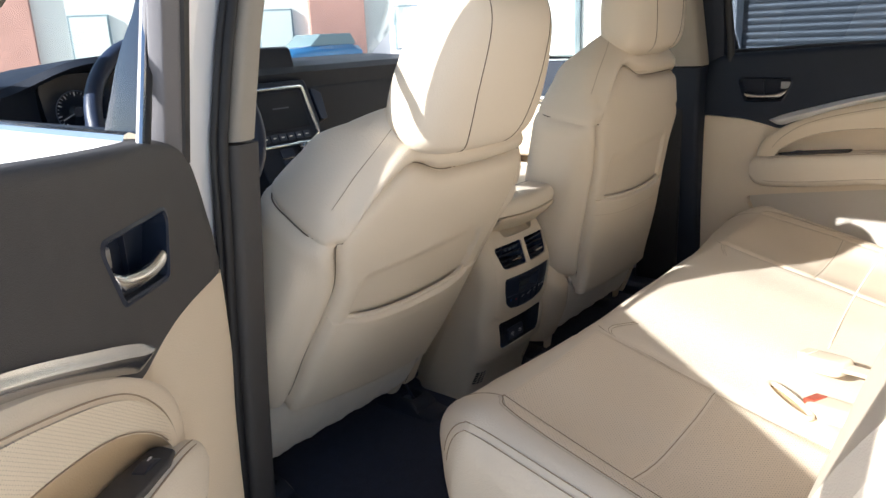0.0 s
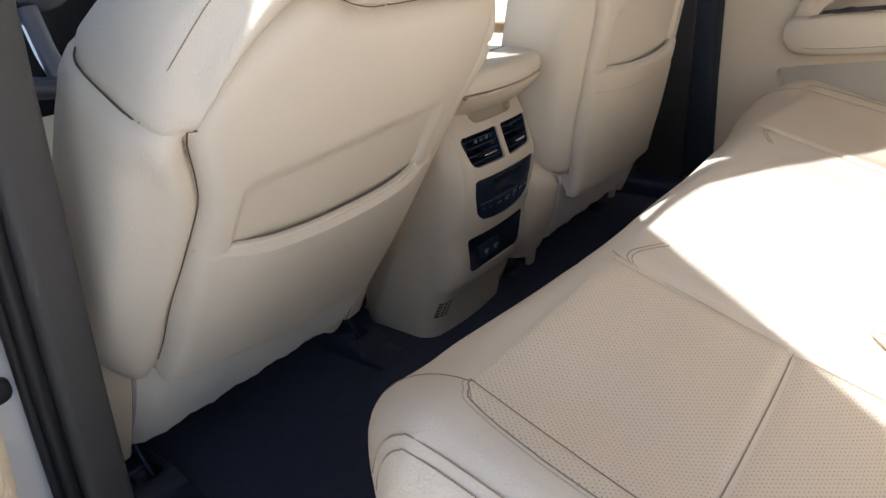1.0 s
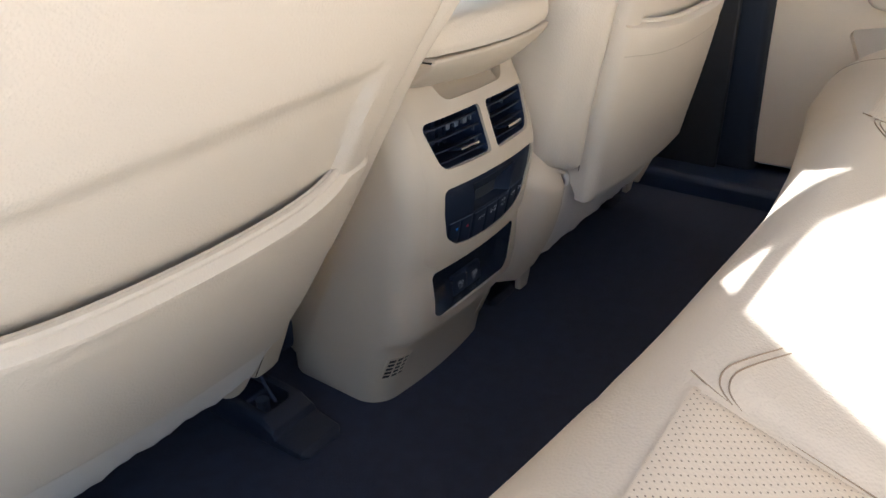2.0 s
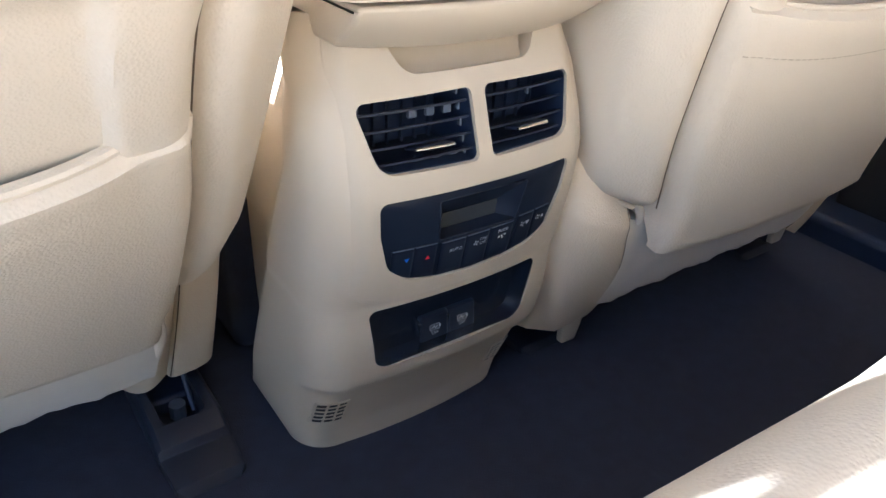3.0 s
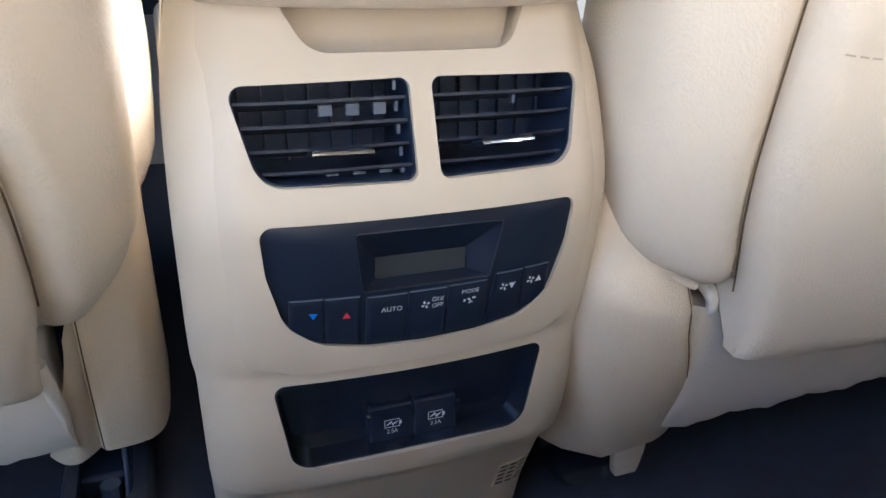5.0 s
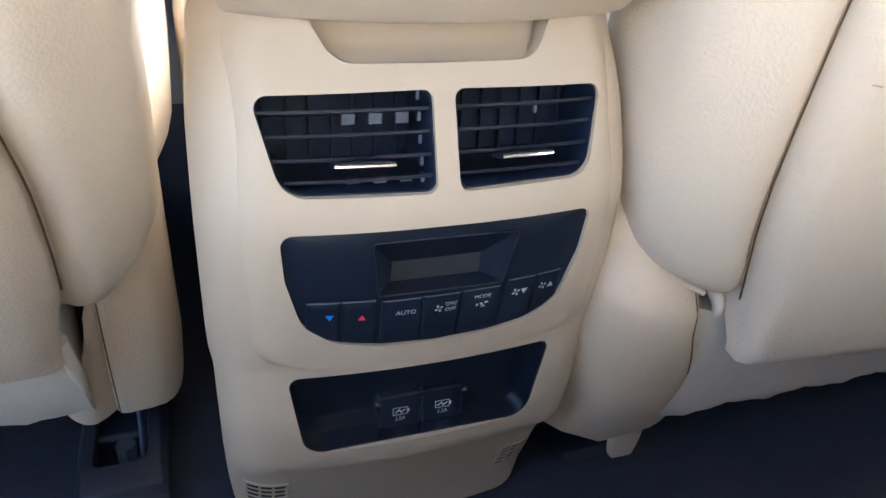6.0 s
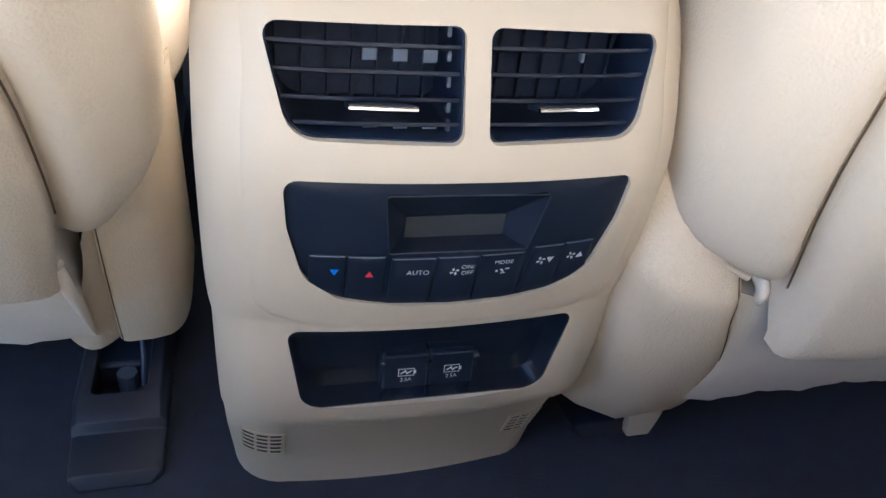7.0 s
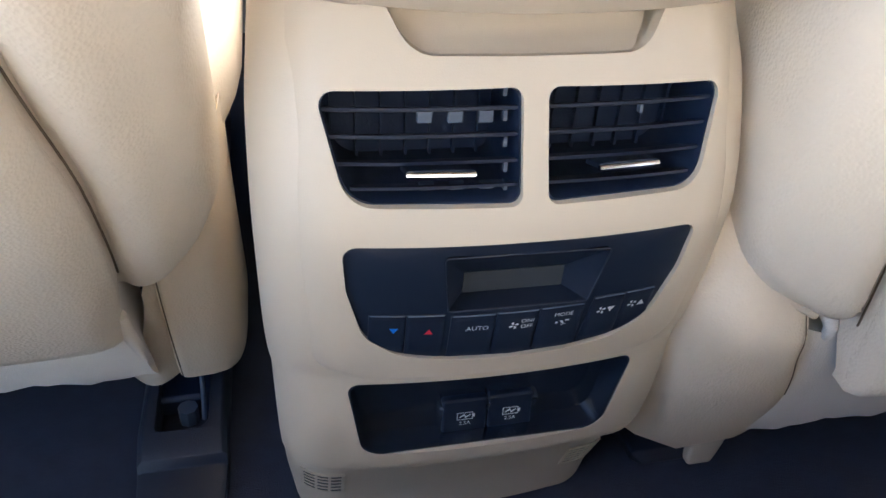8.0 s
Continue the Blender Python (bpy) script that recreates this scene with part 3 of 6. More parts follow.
    def nose(p):
        y = (p.y - py) / 0.55
        return Vector((p.x, p.y, p.z + 0.05 * max(0, y) + 0.02 * max(0, abs(p.x - px) - 0.16) / 0.08))
    part("seat_cushion", blob((px, py + 0.32, 0.395), (0.252, 0.262, 0.075), 0.42, 40, 16, nose), LEATHER, seat)
    part("seat_tray", blob((px, py + 0.32, 0.285), (0.225, 0.24, 0.05), 0.3, 32, 10), BLACK, seat, "black seat tray under the cushion")
    # felt flap below the back panel, drawn forward under the cushion
    flap = []
    wing = 0.174 if recline > 20 else 0.190
    for i in range(41):
        X = -0.190 + (0.190 + wing) * i / 40
        en = max(0.0, (abs(X) - 0.165) / 0.025) ** 2
        sag = 0.0016 * math.sin(i * 0.85) + 0.0010 * math.sin(i * 2.3)
        line = spline([(0, y + 0.010 * en, z + (sag if z < 0.24 else 0.0) + 0.006 * en) for y, z in felt], 5)
        flap.append([(px + X, p.y, p.z) for p in line])
    part("back_flap", skin(flap), FELT, seat, "pale felt flap below the back panel")
    for sg, (inner, outer, top, foot, dip, lean, near, tab_z) in zip((-1, 1), covers):
        def cover(t, a):
            xi = curve(inner, t)
            xm, hx = (xi + outer) / 2, (outer - xi) / 2
            c = math.cos(a)
            w = xm + hx * sup(c, 0.22 if c < 0 else 0.45)
            u = (w - xi) / (outer - xi)
            y0 = near + lean * (1 - t) ** (1.25 if recline > 20 else 2.0) + (0.030 * max(0.0, u - 0.45) ** 2 if recline > 20 or sg > 0 else 0.15 * max(0.0, u - 0.40) ** 2) + (0.0 if recline > 20 else 0.12 * max(0.0, t - 0.68))
            z = foot + (top - foot + 0.035 * u) * t + dip(u) * (1 - t)
            return Vector((px + sg * w, y0 + 0.075 + 0.075 * sup(math.sin(a), 0.22 if c < 0 else 0.5), z))
        cov = part("lower_cover", skin([[cover(j / 32, 2 * math.pi * i / 48) for i in range(48)] for j in range(33)]), VINYL, seat, "beige vinyl cover at the foot of the back")
        for q, (pa, r) in enumerate(((1.27, 0.0011), (1.31, 0.0006))):
            part("piping", tube([cover(0.01 + 0.86 * i / 20, math.pi * pa) for i in range(21)], r, 6), VINYL if q == 0 else SEAM, cov)
        if recline > 20 and sg > 0:
            # lining strip that runs from the seam back under the felt, whose edge is rolled
            def strip(u, v, off):
                p = cover(0.86 * (1 - v) + 0.004, 1.22 * math.pi).lerp(Vector((px + sg * (0.186 - 0.036 * v ** 1.3), 0.116 + 0.080 * v, 0.322 - 0.141 * v)), u)
                return p + Vector((0, -0.005 * math.sin(math.pi * u) * v + off, 0.010 * u ** 4 * v - 0.004 * math.sin(math.pi * u) * v))
            part("lining_strip", plate(12, 20, lambda u, v: strip(u, v, 0.0015), lambda u, v: strip(u, v, 0.0045)), VINYL, seat, "pale vinyl strip beside the foot cover")
            roll = spline([(px + sg * 0.172, 0.112, 0.312), (px + sg * 0.1745, 0.120, 0.290), (px + sg * 0.174, 0.142, 0.259), (px + sg * 0.171, 0.166, 0.228), (px + sg * 0.165, 0.202, 0.206)], 5)
            part("rolled_edge", tube(roll, lambda t: 0.0052 - 0.0022 * t, 10), FELT, seat, "rolled edge of the felt flap")
        elif recline < 20:
            part("rolled_edge", tube(spline([(px + sg * 0.171, 0.020, 0.350), (px + sg * 0.171, 0.009, 0.344), (px + sg * 0.1695, 0.009, 0.335), (px + sg * 0.166, 0.020, 0.324)], 5), lambda t: 0.0050 - 0.002 * t, 10), FELT, seat, "rolled edge of the felt flap")
            part("welt", tube(spline([(px + sg * 0.240, 0.044, 0.400), (px + sg * 0.231, 0.030, 0.381), (px + sg * 0.223, 0.019, 0.3690), (px + sg * 0.205, 0.008, 0.3625), (px + sg * 0.189, 0.003, 0.3555)], 6), 0.0026, 8), VINYL, cov)
            tx, ty = px + sg * 0.180, near + lean + 0.004
            part("tab", skin([[(tx + x * (1 - 0.30 * q ** 2), ty + y + 0.003 * q, tab_z + 0.028 * (1 - q)) for x, y in rounded([(-0.0135, -0.002), (0.0135, -0.002), (0.0135, 0.007), (-0.0135, 0.007)], 0.003, 4)] for q in (0, 0.35, 0.7, 0.9, 1)]), BEIGE, cov, "small beige clip under the cover", 0.001)
        # seat rail with its end cover
        ry = rail_y
        cx = px + sg * 0.188
        part("rail", box(cx - 0.022, cx + 0.022, ry + 0.10, ry + 0.66, FLOOR, FLOOR + 0.022), BLACK, seat, "black seat rail bolted to the floor", 0.004)
        rings_ = []
        for y, z, w in ((0.0, 0.002, 0.022), (0.006, 0.009, 0.029), (0.040, 0.012, 0.031), (0.0435, 0.0195, 0.031), (0.060, 0.029, 0.031), (0.150, 0.031, 0.031)):
            o = [(-w, 0.0), (w, 0.0), (w, z * 0.8), (w - 0.004, z), (-w + 0.004, z), (-w, z * 0.8)]
            rings_.append([(cx + a, ry + y, FLOOR + b) for a, b in o])
        hole = [(x, y) for x, y in rounded([(cx - 0.019, ry + 0.064), (cx + 0.018, ry + 0.064), (cx + 0.018, ry + 0.20), (cx - 0.019, ry + 0.20)], [0.004, 0.009, 0.001, 0.001], 5)]
        rail_cover = part("rail_cover", cut(skin(rings_), [skin([[(x, y, FLOOR + 0.006) for x, y in hole], [(x, y - 0.006, FLOOR + 0.06) for x, y in hole]])]), RAIL, seat, "black moulded rail end cover", 0.0022, 3)
        part("bolt", tube([(cx + 0.001, ry + 0.092, FLOOR + 0.004), (cx + 0.001, ry + 0.092, FLOOR + 0.020)], 0.0075, 8), GREY, rail_cover, "grey rail bolt")
        part("bracket", tube([(cx + 0.013, ry + 0.085, FLOOR + 0.012), (cx + 0.013, ry + 0.100, FLOOR + 0.030), (cx + 0.012, ry + 0.118, FLOOR + 0.070)], 0.0022, 8), BLACK, rail_cover, "black wire bracket")
    return seat


FLAP_DRIVER = [(0.104, 0.345), (0.113, 0.312), (0.128, 0.275), (0.150, 0.237), (0.170, 0.212), (0.184, 0.206), (0.196, 0.214), (0.190, 0.300), (0.150, 0.345)]
FLAP_PASSENGER = [(0.008, 0.335), (0.012, 0.300), (0.022, 0.262), (0.036, 0.230), (0.048, 0.217), (0.060, 0.222), (0.062, 0.300), (0.036, 0.335)]
SLIM = [(0.0, 0.186), (0.5, 0.190), (1.0, 0.194)]
BROAD = [(0.0, 0.141), (0.1, 0.147), (0.2, 0.154), (0.37, 0.166), (0.5, 0.176), (0.6, 0.184), (0.7, 0.1875), (0.8, 0.188), (1.0, 0.186)]
front_seat(-0.373, 0.083, 0.346, 31.0, 0.965, "beige leather driver seat with a reclined back and map pocket", (-0.015, -0.060), FLAP_DRIVER,
           ((SLIM, 0.236, 0.375, 0.198, lambda u: 0.004 * u, 0.075, 0.104, 0.206), (SLIM, 0.236, 0.375, 0.198, lambda u: 0.004 * u, 0.075, 0.104, 0.206)), 0.084)
front_seat(0.360, -0.014, 0.339, 10.0, 1.065, "beige leather passenger seat set upright and further back", (-0.026, -0.030), FLAP_PASSENGER,
           ((BROAD, 0.272, 0.400, 0.214, lambda u: -0.085 * u * (1 - u) + 0.012 * u, 0.062, -0.010, 0.174), (SLIM, 0.226, 0.362, 0.205, lambda u: -0.02 * u, 0.045, 0.008, 0.186)), 0.080,
           [(-0.012, 0.135), (0.0, 0.155), (0.006, 0.171), (0.0155, 0.192), (0.022, 0.212), (0.029, 0.226), (0.042, 0.236), (0.07, 0.242), (0.10, 0.244), (0.27, 0.244), (0.35, 0.232), (0.42, 0.200), (0.465, 0.155), (0.49, 0.115), (0.505, 0.07)])

# ---- rear face of the centre console ----
CON = thing("centre_console", (0, 0.1, FLOOR), "beige centre console with rear air vents, climate panel and charging sockets", "car console")
FACE = [(0.3147, 0.0115), (0.3367, 0.0065), (0.3476, 0.0035), (0.3724, -0.0015), (0.3968, -0.0055), (0.4196, -0.0076), (0.4387, -0.0042), (0.46, 0.0034), (0.4845, 0.0122), (0.505, 0.022), (0.53, 0.032)]
LOW = [(0.152, 0.067), (0.18, 0.0615), (0.204, 0.0525), (0.226, 0.0425), (0.2385, 0.0365), (0.2445, 0.0295), (0.2510, 0.0228), (0.262, 0.0188), (0.30, 0.0130), (0.325, 0.0122), (0.3340, 0.0118), (0.3367, 0.0105), (0.345, 0.0078), (0.36, 0.0045), (0.39, -0.0005), (0.42, -0.0030), (0.44, 0.0004), (0.46, 0.0070), (0.484, 0.0160), (0.505, 0.028), (0.53, 0.038)]
BODYW = [(0.152, 0.108), (0.2, 0.1125), (0.26, 0.1140), (0.30, 0.1145), (0.322, 0.1148), (0.334, 0.1165), (0.36, 0.1170), (0.41, 0.117), (0.46, 0.116), (0.50, 0.112), (0.53, 0.108)]


def face(x, z, off=0.0):
    return Vector((x, curve(FACE, z) + 1.12 * x * x + off, z))


rings = []
for j in range(151):
    z = FLOOR + (0.53 - FLOOR) * j / 150
    w, y = curve(BODYW, z), curve(LOW, z)
    ye = max(0.070, 0.076 + 0.47 * (0.42 - z))
    ring = [(-w + 0.034, 0.46, z), (-w + 0.034, ye + 0.050, z), (-w + 0.026, ye + 0.028, z), (-w + 0.006, ye + 0.004, z), (-w + 0.001, ye - 0.008, z)]
    R = 0.034
    yb = y + 0.9 * (w - R) ** 2 + 0.1 * w * w
    for i in range(9):
        a = math.pi / 2 * i / 8
        ring.append((-w + R - R * math.cos(a), yb + R - R * math.sin(a), z))
    for i in range(1, 16):
        x = (-w + R) + 2 * (w - R) * i / 16
        ring.append((x, y + x * x * 0.9 + 0.1 * w * w, z))
    for i in range(9):
        a = math.pi / 2 * (1 - i / 8)
        ring.append((w - R + R * math.cos(a), yb + R - R * math.sin(a), z))
    ring += [(w - 0.001, ye - 0.008, z), (w - 0.006, ye + 0.004, z), (w - 0.026, ye + 0.028, z), (w - 0.034, ye + 0.050, z), (w - 0.034, 0.46, z)]
    rings.append(ring)
VENT = [(-0.0883, 0.4824), (-0.0053, 0.4846), (-0.0056, 0.4387), (-0.0778, 0.4392)]
VENT_R = [0.006, 0.005, 0.005, 0.014]
def mirror(o):
    return [(-x, z) for x, z in o][::-1]
vent_l = rounded(VENT, VENT_R, 6)
vent_r = mirror(vent_l)
USB = rounded([(-0.0785, 0.3270), (0.0785, 0.3270), (0.0695, 0.2690), (-0.0695, 0.2690)], [0.006, 0.006, 0.013, 0.013], 6)
SCOOP = rounded([(-0.085, 0.56), (0.085, 0.56), (0.050, 0.4955), (-0.050, 0.4955)], [0.003, 0.003, 0.016, 0.016], 8)
PAN = [(-0.0809, 0.4222), (0.0, 0.4229), (0.0809, 0.4222), (0.0790, 0.3968), (0.0715, 0.3665), (0.055, 0.3540), (0.030, 0.3502), (0, 0.3492), (-0.030, 0.3505), (-0.055, 0.3552), (-0.0715, 0.3685), (-0.0790, 0.3968)]
pan_o = rounded(PAN, [0.006, 0.02, 0.006, 0.03, 0.02, 0.02, 0.03, 0.03, 0.03, 0.02, 0.02, 0.03], 5)

body_bm = cut(skin(rings), [prism(vent_l, -0.08, 0.060), prism(vent_r, -0.08, 0.060), prism(USB, -0.08, 0.054), prism(SCOOP, -0.08, 0.058), prism(pan_o, -0.08, 0.03)])
body = part("body", body_bm, BEIGE, CON, "", 0.0018, 3)

# raised plate round the vents and the climate panel
def plate_half(z):
    t = (z - 0.3367) / 0.018
    lo = 0.020 * (1 - math.sqrt(max(0.0, 1 - (1 - min(1, t)) ** 2)))
    return curve([(0.3367, 0.100), (0.40, 0.1005), (0.45, 0.1005), (0.503, 0.097), (0.53, 0.094)], z) - lo


def face_plate(u, v, off):
    z = 0.3367 + (0.530 - 0.3367) * v
    x = (2 * u - 1) * plate_half(z)
    edge = max(0.0, abs(2 * u - 1) - 0.84) / 0.16
    return face(x, z, off + 0.0075 * edge ** 2)


fp = cut(plate(48, 48, lambda u, v: face_plate(u, v, 0), lambda u, v: face_plate(u, v, 0.016)), [prism(vent_l, -0.08, 0.08), prism(vent_r, -0.08, 0.08), prism(pan_o, -0.08, 0.08), prism(SCOOP, -0.08, 0.08)])
part("face_plate", fp, BEIGE, CON, "", 0.0032, 4)

# air vents
for sg, outl in ((-1, vent_l), (1, vent_r)):
    def ins(o, d):
        cx, cz = sum(p[0] for p in o) / len(o), sum(p[1] for p in o) / len(o)
        return [(cx + (x - cx) * (1 - d / 0.042), cz + (z - cz) * (1 - d / 0.025)) for x, z in o]
    a, b = outl, ins(outl, 0.0010)
    rg = [[face(x, z, 0.0035) for x, z in a], [face(x, z, 0.0028) for x, z in b], [(x, 0.055, z) for x, z in b], [(x, 0.058, z) for x, z in a]]
    vent = part("air_vent", skin(rg + [rg[0]], cap=False), BLACK, CON, "black louvred air vent with a chrome tab")
    part("back_wall", prism(ins(outl, 0.0005), 0.052, 0.056), BLACK, vent)
    for q, zc in enumerate((0.4750, 0.4648, 0.4546, 0.4452)):
        zl = zc
        tt = (0.4835 - zl) / 0.045
        xo = -(0.0880 - 0.0110 * tt)
        if q == 3:
            xo += 0.003
        xi = -0.0062
        def sl(u, v, dz, zl=zl, xo=xo, xi=xi, sg=sg):
            x = xo + (xi - xo) * u
            y = curve(FACE, zl) + x * x + 0.0055 + 0.014 * v
            return Vector((-sg * x if sg > 0 else x, y, zl - 0.0055 * v - 0.0003 + dz * (0.6 + 0.4 * math.sin(math.pi * min(1, v * 2.2))) - 0.0005 * math.cos(u * 3.1)))
        part("slat", plate(16, 4, lambda u, v: sl(u, v, 0.0012), lambda u, v: sl(u, v, -0.0012)), RAIL, vent)
        if q == 2:
            xc = sg * 0.0405
            def tb(u, v, d):
                x = xc + (u - 0.5) * 0.028
                return Vector((x, curve(FACE, zl) + x * x - 0.0040 + 0.0135 * v, zl - 0.0004 - 0.0040 * v + d * (1 - 0.25 * abs(2 * u - 1) ** 6)))
            tab = part("tab", plate(14, 4, lambda u, v: tb(u, v, 0.0020), lambda u, v: tb(u, v, -0.0012)), PANEL, vent, "black slider with a chrome edge", 0.0006)
            part("chrome_edge", tube([Vector((xc - 0.0140 + 0.028 * i / 12, curve(FACE, zl) + (xc - 0.014 + 0.028 * i / 12) ** 2 - 0.0045, zl - 0.0006)) for i in range(13)], 0.0013, 8), BRIGHT, tab, "thin bright chrome edge")
    if sg < 0:
        for xq in (-0.0433, -0.0304, -0.0175):
            for zq, hq in ((0.4692, 0.0030), (0.4418, 0.0016)):
                part("vane_clip", box(xq - 0.0032, xq + 0.0032, curve(FACE, zq) + xq * xq + 0.013, curve(FACE, zq) + xq * xq + 0.016, zq - hq, zq + hq), GREY, vent, "", 0.0004)
    # pale pivots of the vanes along the inner end
    for zq in (0.4795, 0.4700, 0.4598, 0.4500, 0.4424) if sg < 0 else (0.4700,):
        xq = -0.0098 if sg < 0 else 0.0530
        part("pivot", box(xq - 0.0008, xq + 0.0008, curve(FACE, zq) + xq * xq + 0.011, curve(FACE, zq) + xq * xq + 0.014, zq - 0.0022, zq + 0.0022), GREY, vent)
    for q in range(7):
        x = sg * (0.0125 + 0.0112 * q)
        hi = 0.4815
        part("vane", box(x - 0.0006, x + 0.0006, 0.0470, 0.0505, 0.436, hi), BLACK, vent)

# climate panel, lying just below the plate
def on_panel(x, z, off=0.0):
    return face(x, z, 0.0018 + off)


DISP = rounded([(-0.0372, 0.416), (0.0390, 0.415), (0.0335, 0.384), (-0.0335, 0.3843)], 0.0016, 3)
# a fan of rings keeps the panel on the curved face
cx, cz = 0.0, 0.388
rg = [[face(cx + (x - cx) * k, cz + (z - cz) * k, 0.0018) for x, z in pan_o] for k in (0.02, 0.25, 0.5, 0.75, 0.97)]
rg.append([face(x, z, 0.0026) for x, z in pan_o])
rg.append([face(x, z, 0.022) for x, z in pan_o])
rg.append([face(cx + (x - cx) * 0.02, cz + (z - cz) * 0.02, 0.022) for x, z in pan_o])
climate = part("climate_panel", cut(skin(rg), [prism(DISP, -0.05, 0.0150)]), PANEL, CON, "matt black climate control panel")
# sunk display: sloping surround and a dull window
dw = rounded([(-0.0240, 0.3968), (0.0248, 0.3968), (0.0252, 0.3829), (-0.0240, 0.3829)], 0.0006, 3)
part("display_surround", skin([[face(x, z, 0.0014) for x, z in DISP], [face(x, z, 0.0155) for x, z in dw]], cap=False), PANEL, climate)
# added bead, a little lighter than the panel, for the rim's highlight
part("bezel_highlight", tube([face(x, z, 0.0008) for x, z in DISP], 0.00040, 6, True), RAIL, climate)
part("display", skin([[face(x, z, 0.0150) for x, z in dw], [face(x, z, 0.0165) for x, z in dw]]), LCD, climate, "dull grey unlit display")


def low_edge(x):
    x = abs(x)
    return curve([(0, 0.3514), (0.03, 0.3523), (0.05, 0.3554), (0.062, 0.36), (0.070, 0.3671), (0.0735, 0.3736)], x)


BUTTONS = [(-0.0690, -0.0525, 0.3826), (-0.0520, -0.0345, 0.3824), (-0.0315, -0.0105, 0.3812), (-0.0100, 0.0105, 0.3815), (0.0110, 0.0335, 0.3819), (0.0375, 0.0540, 0.3845), (0.0545, 0.0705, 0.3849)]
btn = []
for q, (x0, x1, zt) in enumerate(BUTTONS):
    def bt(u, v, off):
        x = x0 + (x1 - x0) * u
        lo = low_edge(x)
        z = lo + (zt - lo) * v
        if q == 5:
            x -= 0.003 * (1 - v) * (1 - u)
        e = min(min(u, 1 - u) * (x1 - x0), min(v, 1 - v) * (zt - lo)) / 0.0012
        return on_panel(x, z, off + (0.0007 * (1 - min(1, e)) if off < 0 else 0))
    edge = [bt(0.03 + 0.94 * i / 10, 0.985, -0.0012) for i in range(11)]
    btn.append(part("button", plate(14, 12, lambda u, v: bt(u, v, -0.0014), lambda u, v: bt(u, v, 0.002)), PANEL, climate))

    # thin grey cord drawn as the highlight along the button's top
    part("top_highlight", tube(edge, 0.00040, 6), GREY, btn[-1])


def icon_place(cx, cz, off=-0.0016):
    return lambda x, z: on_panel(cx + x, cz + z, off)


tri = 0.0021
flat([[(-tri, tri * 0.8), (tri, tri * 0.8), (0, -tri * 0.9)][::-1]], icon_place(-0.0577, 0.3731), btn[0], PRINT_BLUE, "cooler_mark")
flat([[(-tri, -tri * 0.8), (tri, -tri * 0.8), (0, tri * 0.9)]], icon_place(-0.0416, 0.3719), btn[1], PRINT_RED, "warmer_mark")
letters("AUTO", 0.0039, icon_place(-0.0188, 0.3725), btn[2], PRINT)
letters("ON/", 0.0036, icon_place(0.0053, 0.375), btn[3], PRINT)
letters("OFF", 0.0036, icon_place(0.0053, 0.3712), btn[3], PRINT)
letters("MODE", 0.0034, icon_place(0.0232, 0.3766), btn[4], PRINT)


def fan(cx, cz, r):
    out = []
    for k in range(4):
        a = k * math.pi / 2 + 0.4
        out.append([(cx + r * p * math.cos(a + d), cz + r * p * math.sin(a + d)) for p, d in ((0.15, 0.0), (0.95, -0.32), (1.0, 0.25), (0.55, 0.55))])
    return out


flat(fan(0, 0, 0.0024), icon_place(-0.0012, 0.3725), btn[3], PRINT, "fan_mark")
# seated-figure airflow mark reduced to plain bars and arrows
flat([[(-0.0015, 0.0012), (0.0, -0.0008), (0.0012, -0.0008), (0.0, 0.0012)], [(-0.0034, -0.0006), (-0.0022, -0.0006), (-0.0022, 0.0008), (-0.0034, 0.0008)], [(0.0014, 0.0006), (0.0036, 0.0006), (0.0036, 0.0016), (0.0014, 0.0016)], [(-0.0004, -0.0020), (0.0020, -0.0016), (0.0020, -0.0010), (-0.0004, -0.0014)]], icon_place(0.0232, 0.3711), btn[4], PRINT, "airflow_mark")
for q, (cx, up) in enumerate(((0.0455, -1), (0.0620, 1))):
    t = 0.0021
    zc = 0.3754 + 0.001 * q
    flat(fan(-0.0026, 0, 0.0025) + [[(0.0024 - t, -t * 0.8 * up), (0.0024 + t, -t * 0.8 * up), (0.0024, t * 0.9 * up)][::up]], icon_place(cx, zc), btn[5 + q], PRINT, "fan_speed_mark")

# charging tray
def low_face(x, z, off):
    return Vector((x, curve(LOW, z) + 0.9 * x * x + 0.001 + off, z))
tray = part("socket_tray", skin([[low_face(x, z, 0.0006) for x, z in USB], [low_face(x * 0.985, 0.300 + (z - 0.300) * 0.96, 0.0006) for x, z in USB], [(x * 0.95, 0.0350 + 0.025 * (0.327 - z), 0.2965 + (z - 0.298) * 0.86) for x, z in USB], [(x * 0.1, 0.0370, 0.295) for x, z in USB]], cap=False), GLOSS, CON, "gloss black tray for charging sockets")
bar = part("socket_block", plate(2, 2, lambda u, v: (-0.026 + 0.060 * u, 0.0325 - 0.001 * v, 0.2680 + 0.0215 * v), lambda u, v: (-0.026 + 0.060 * u, 0.044, 0.2680 + 0.0215 * v)), GLOSS, tray, "", 0.002)
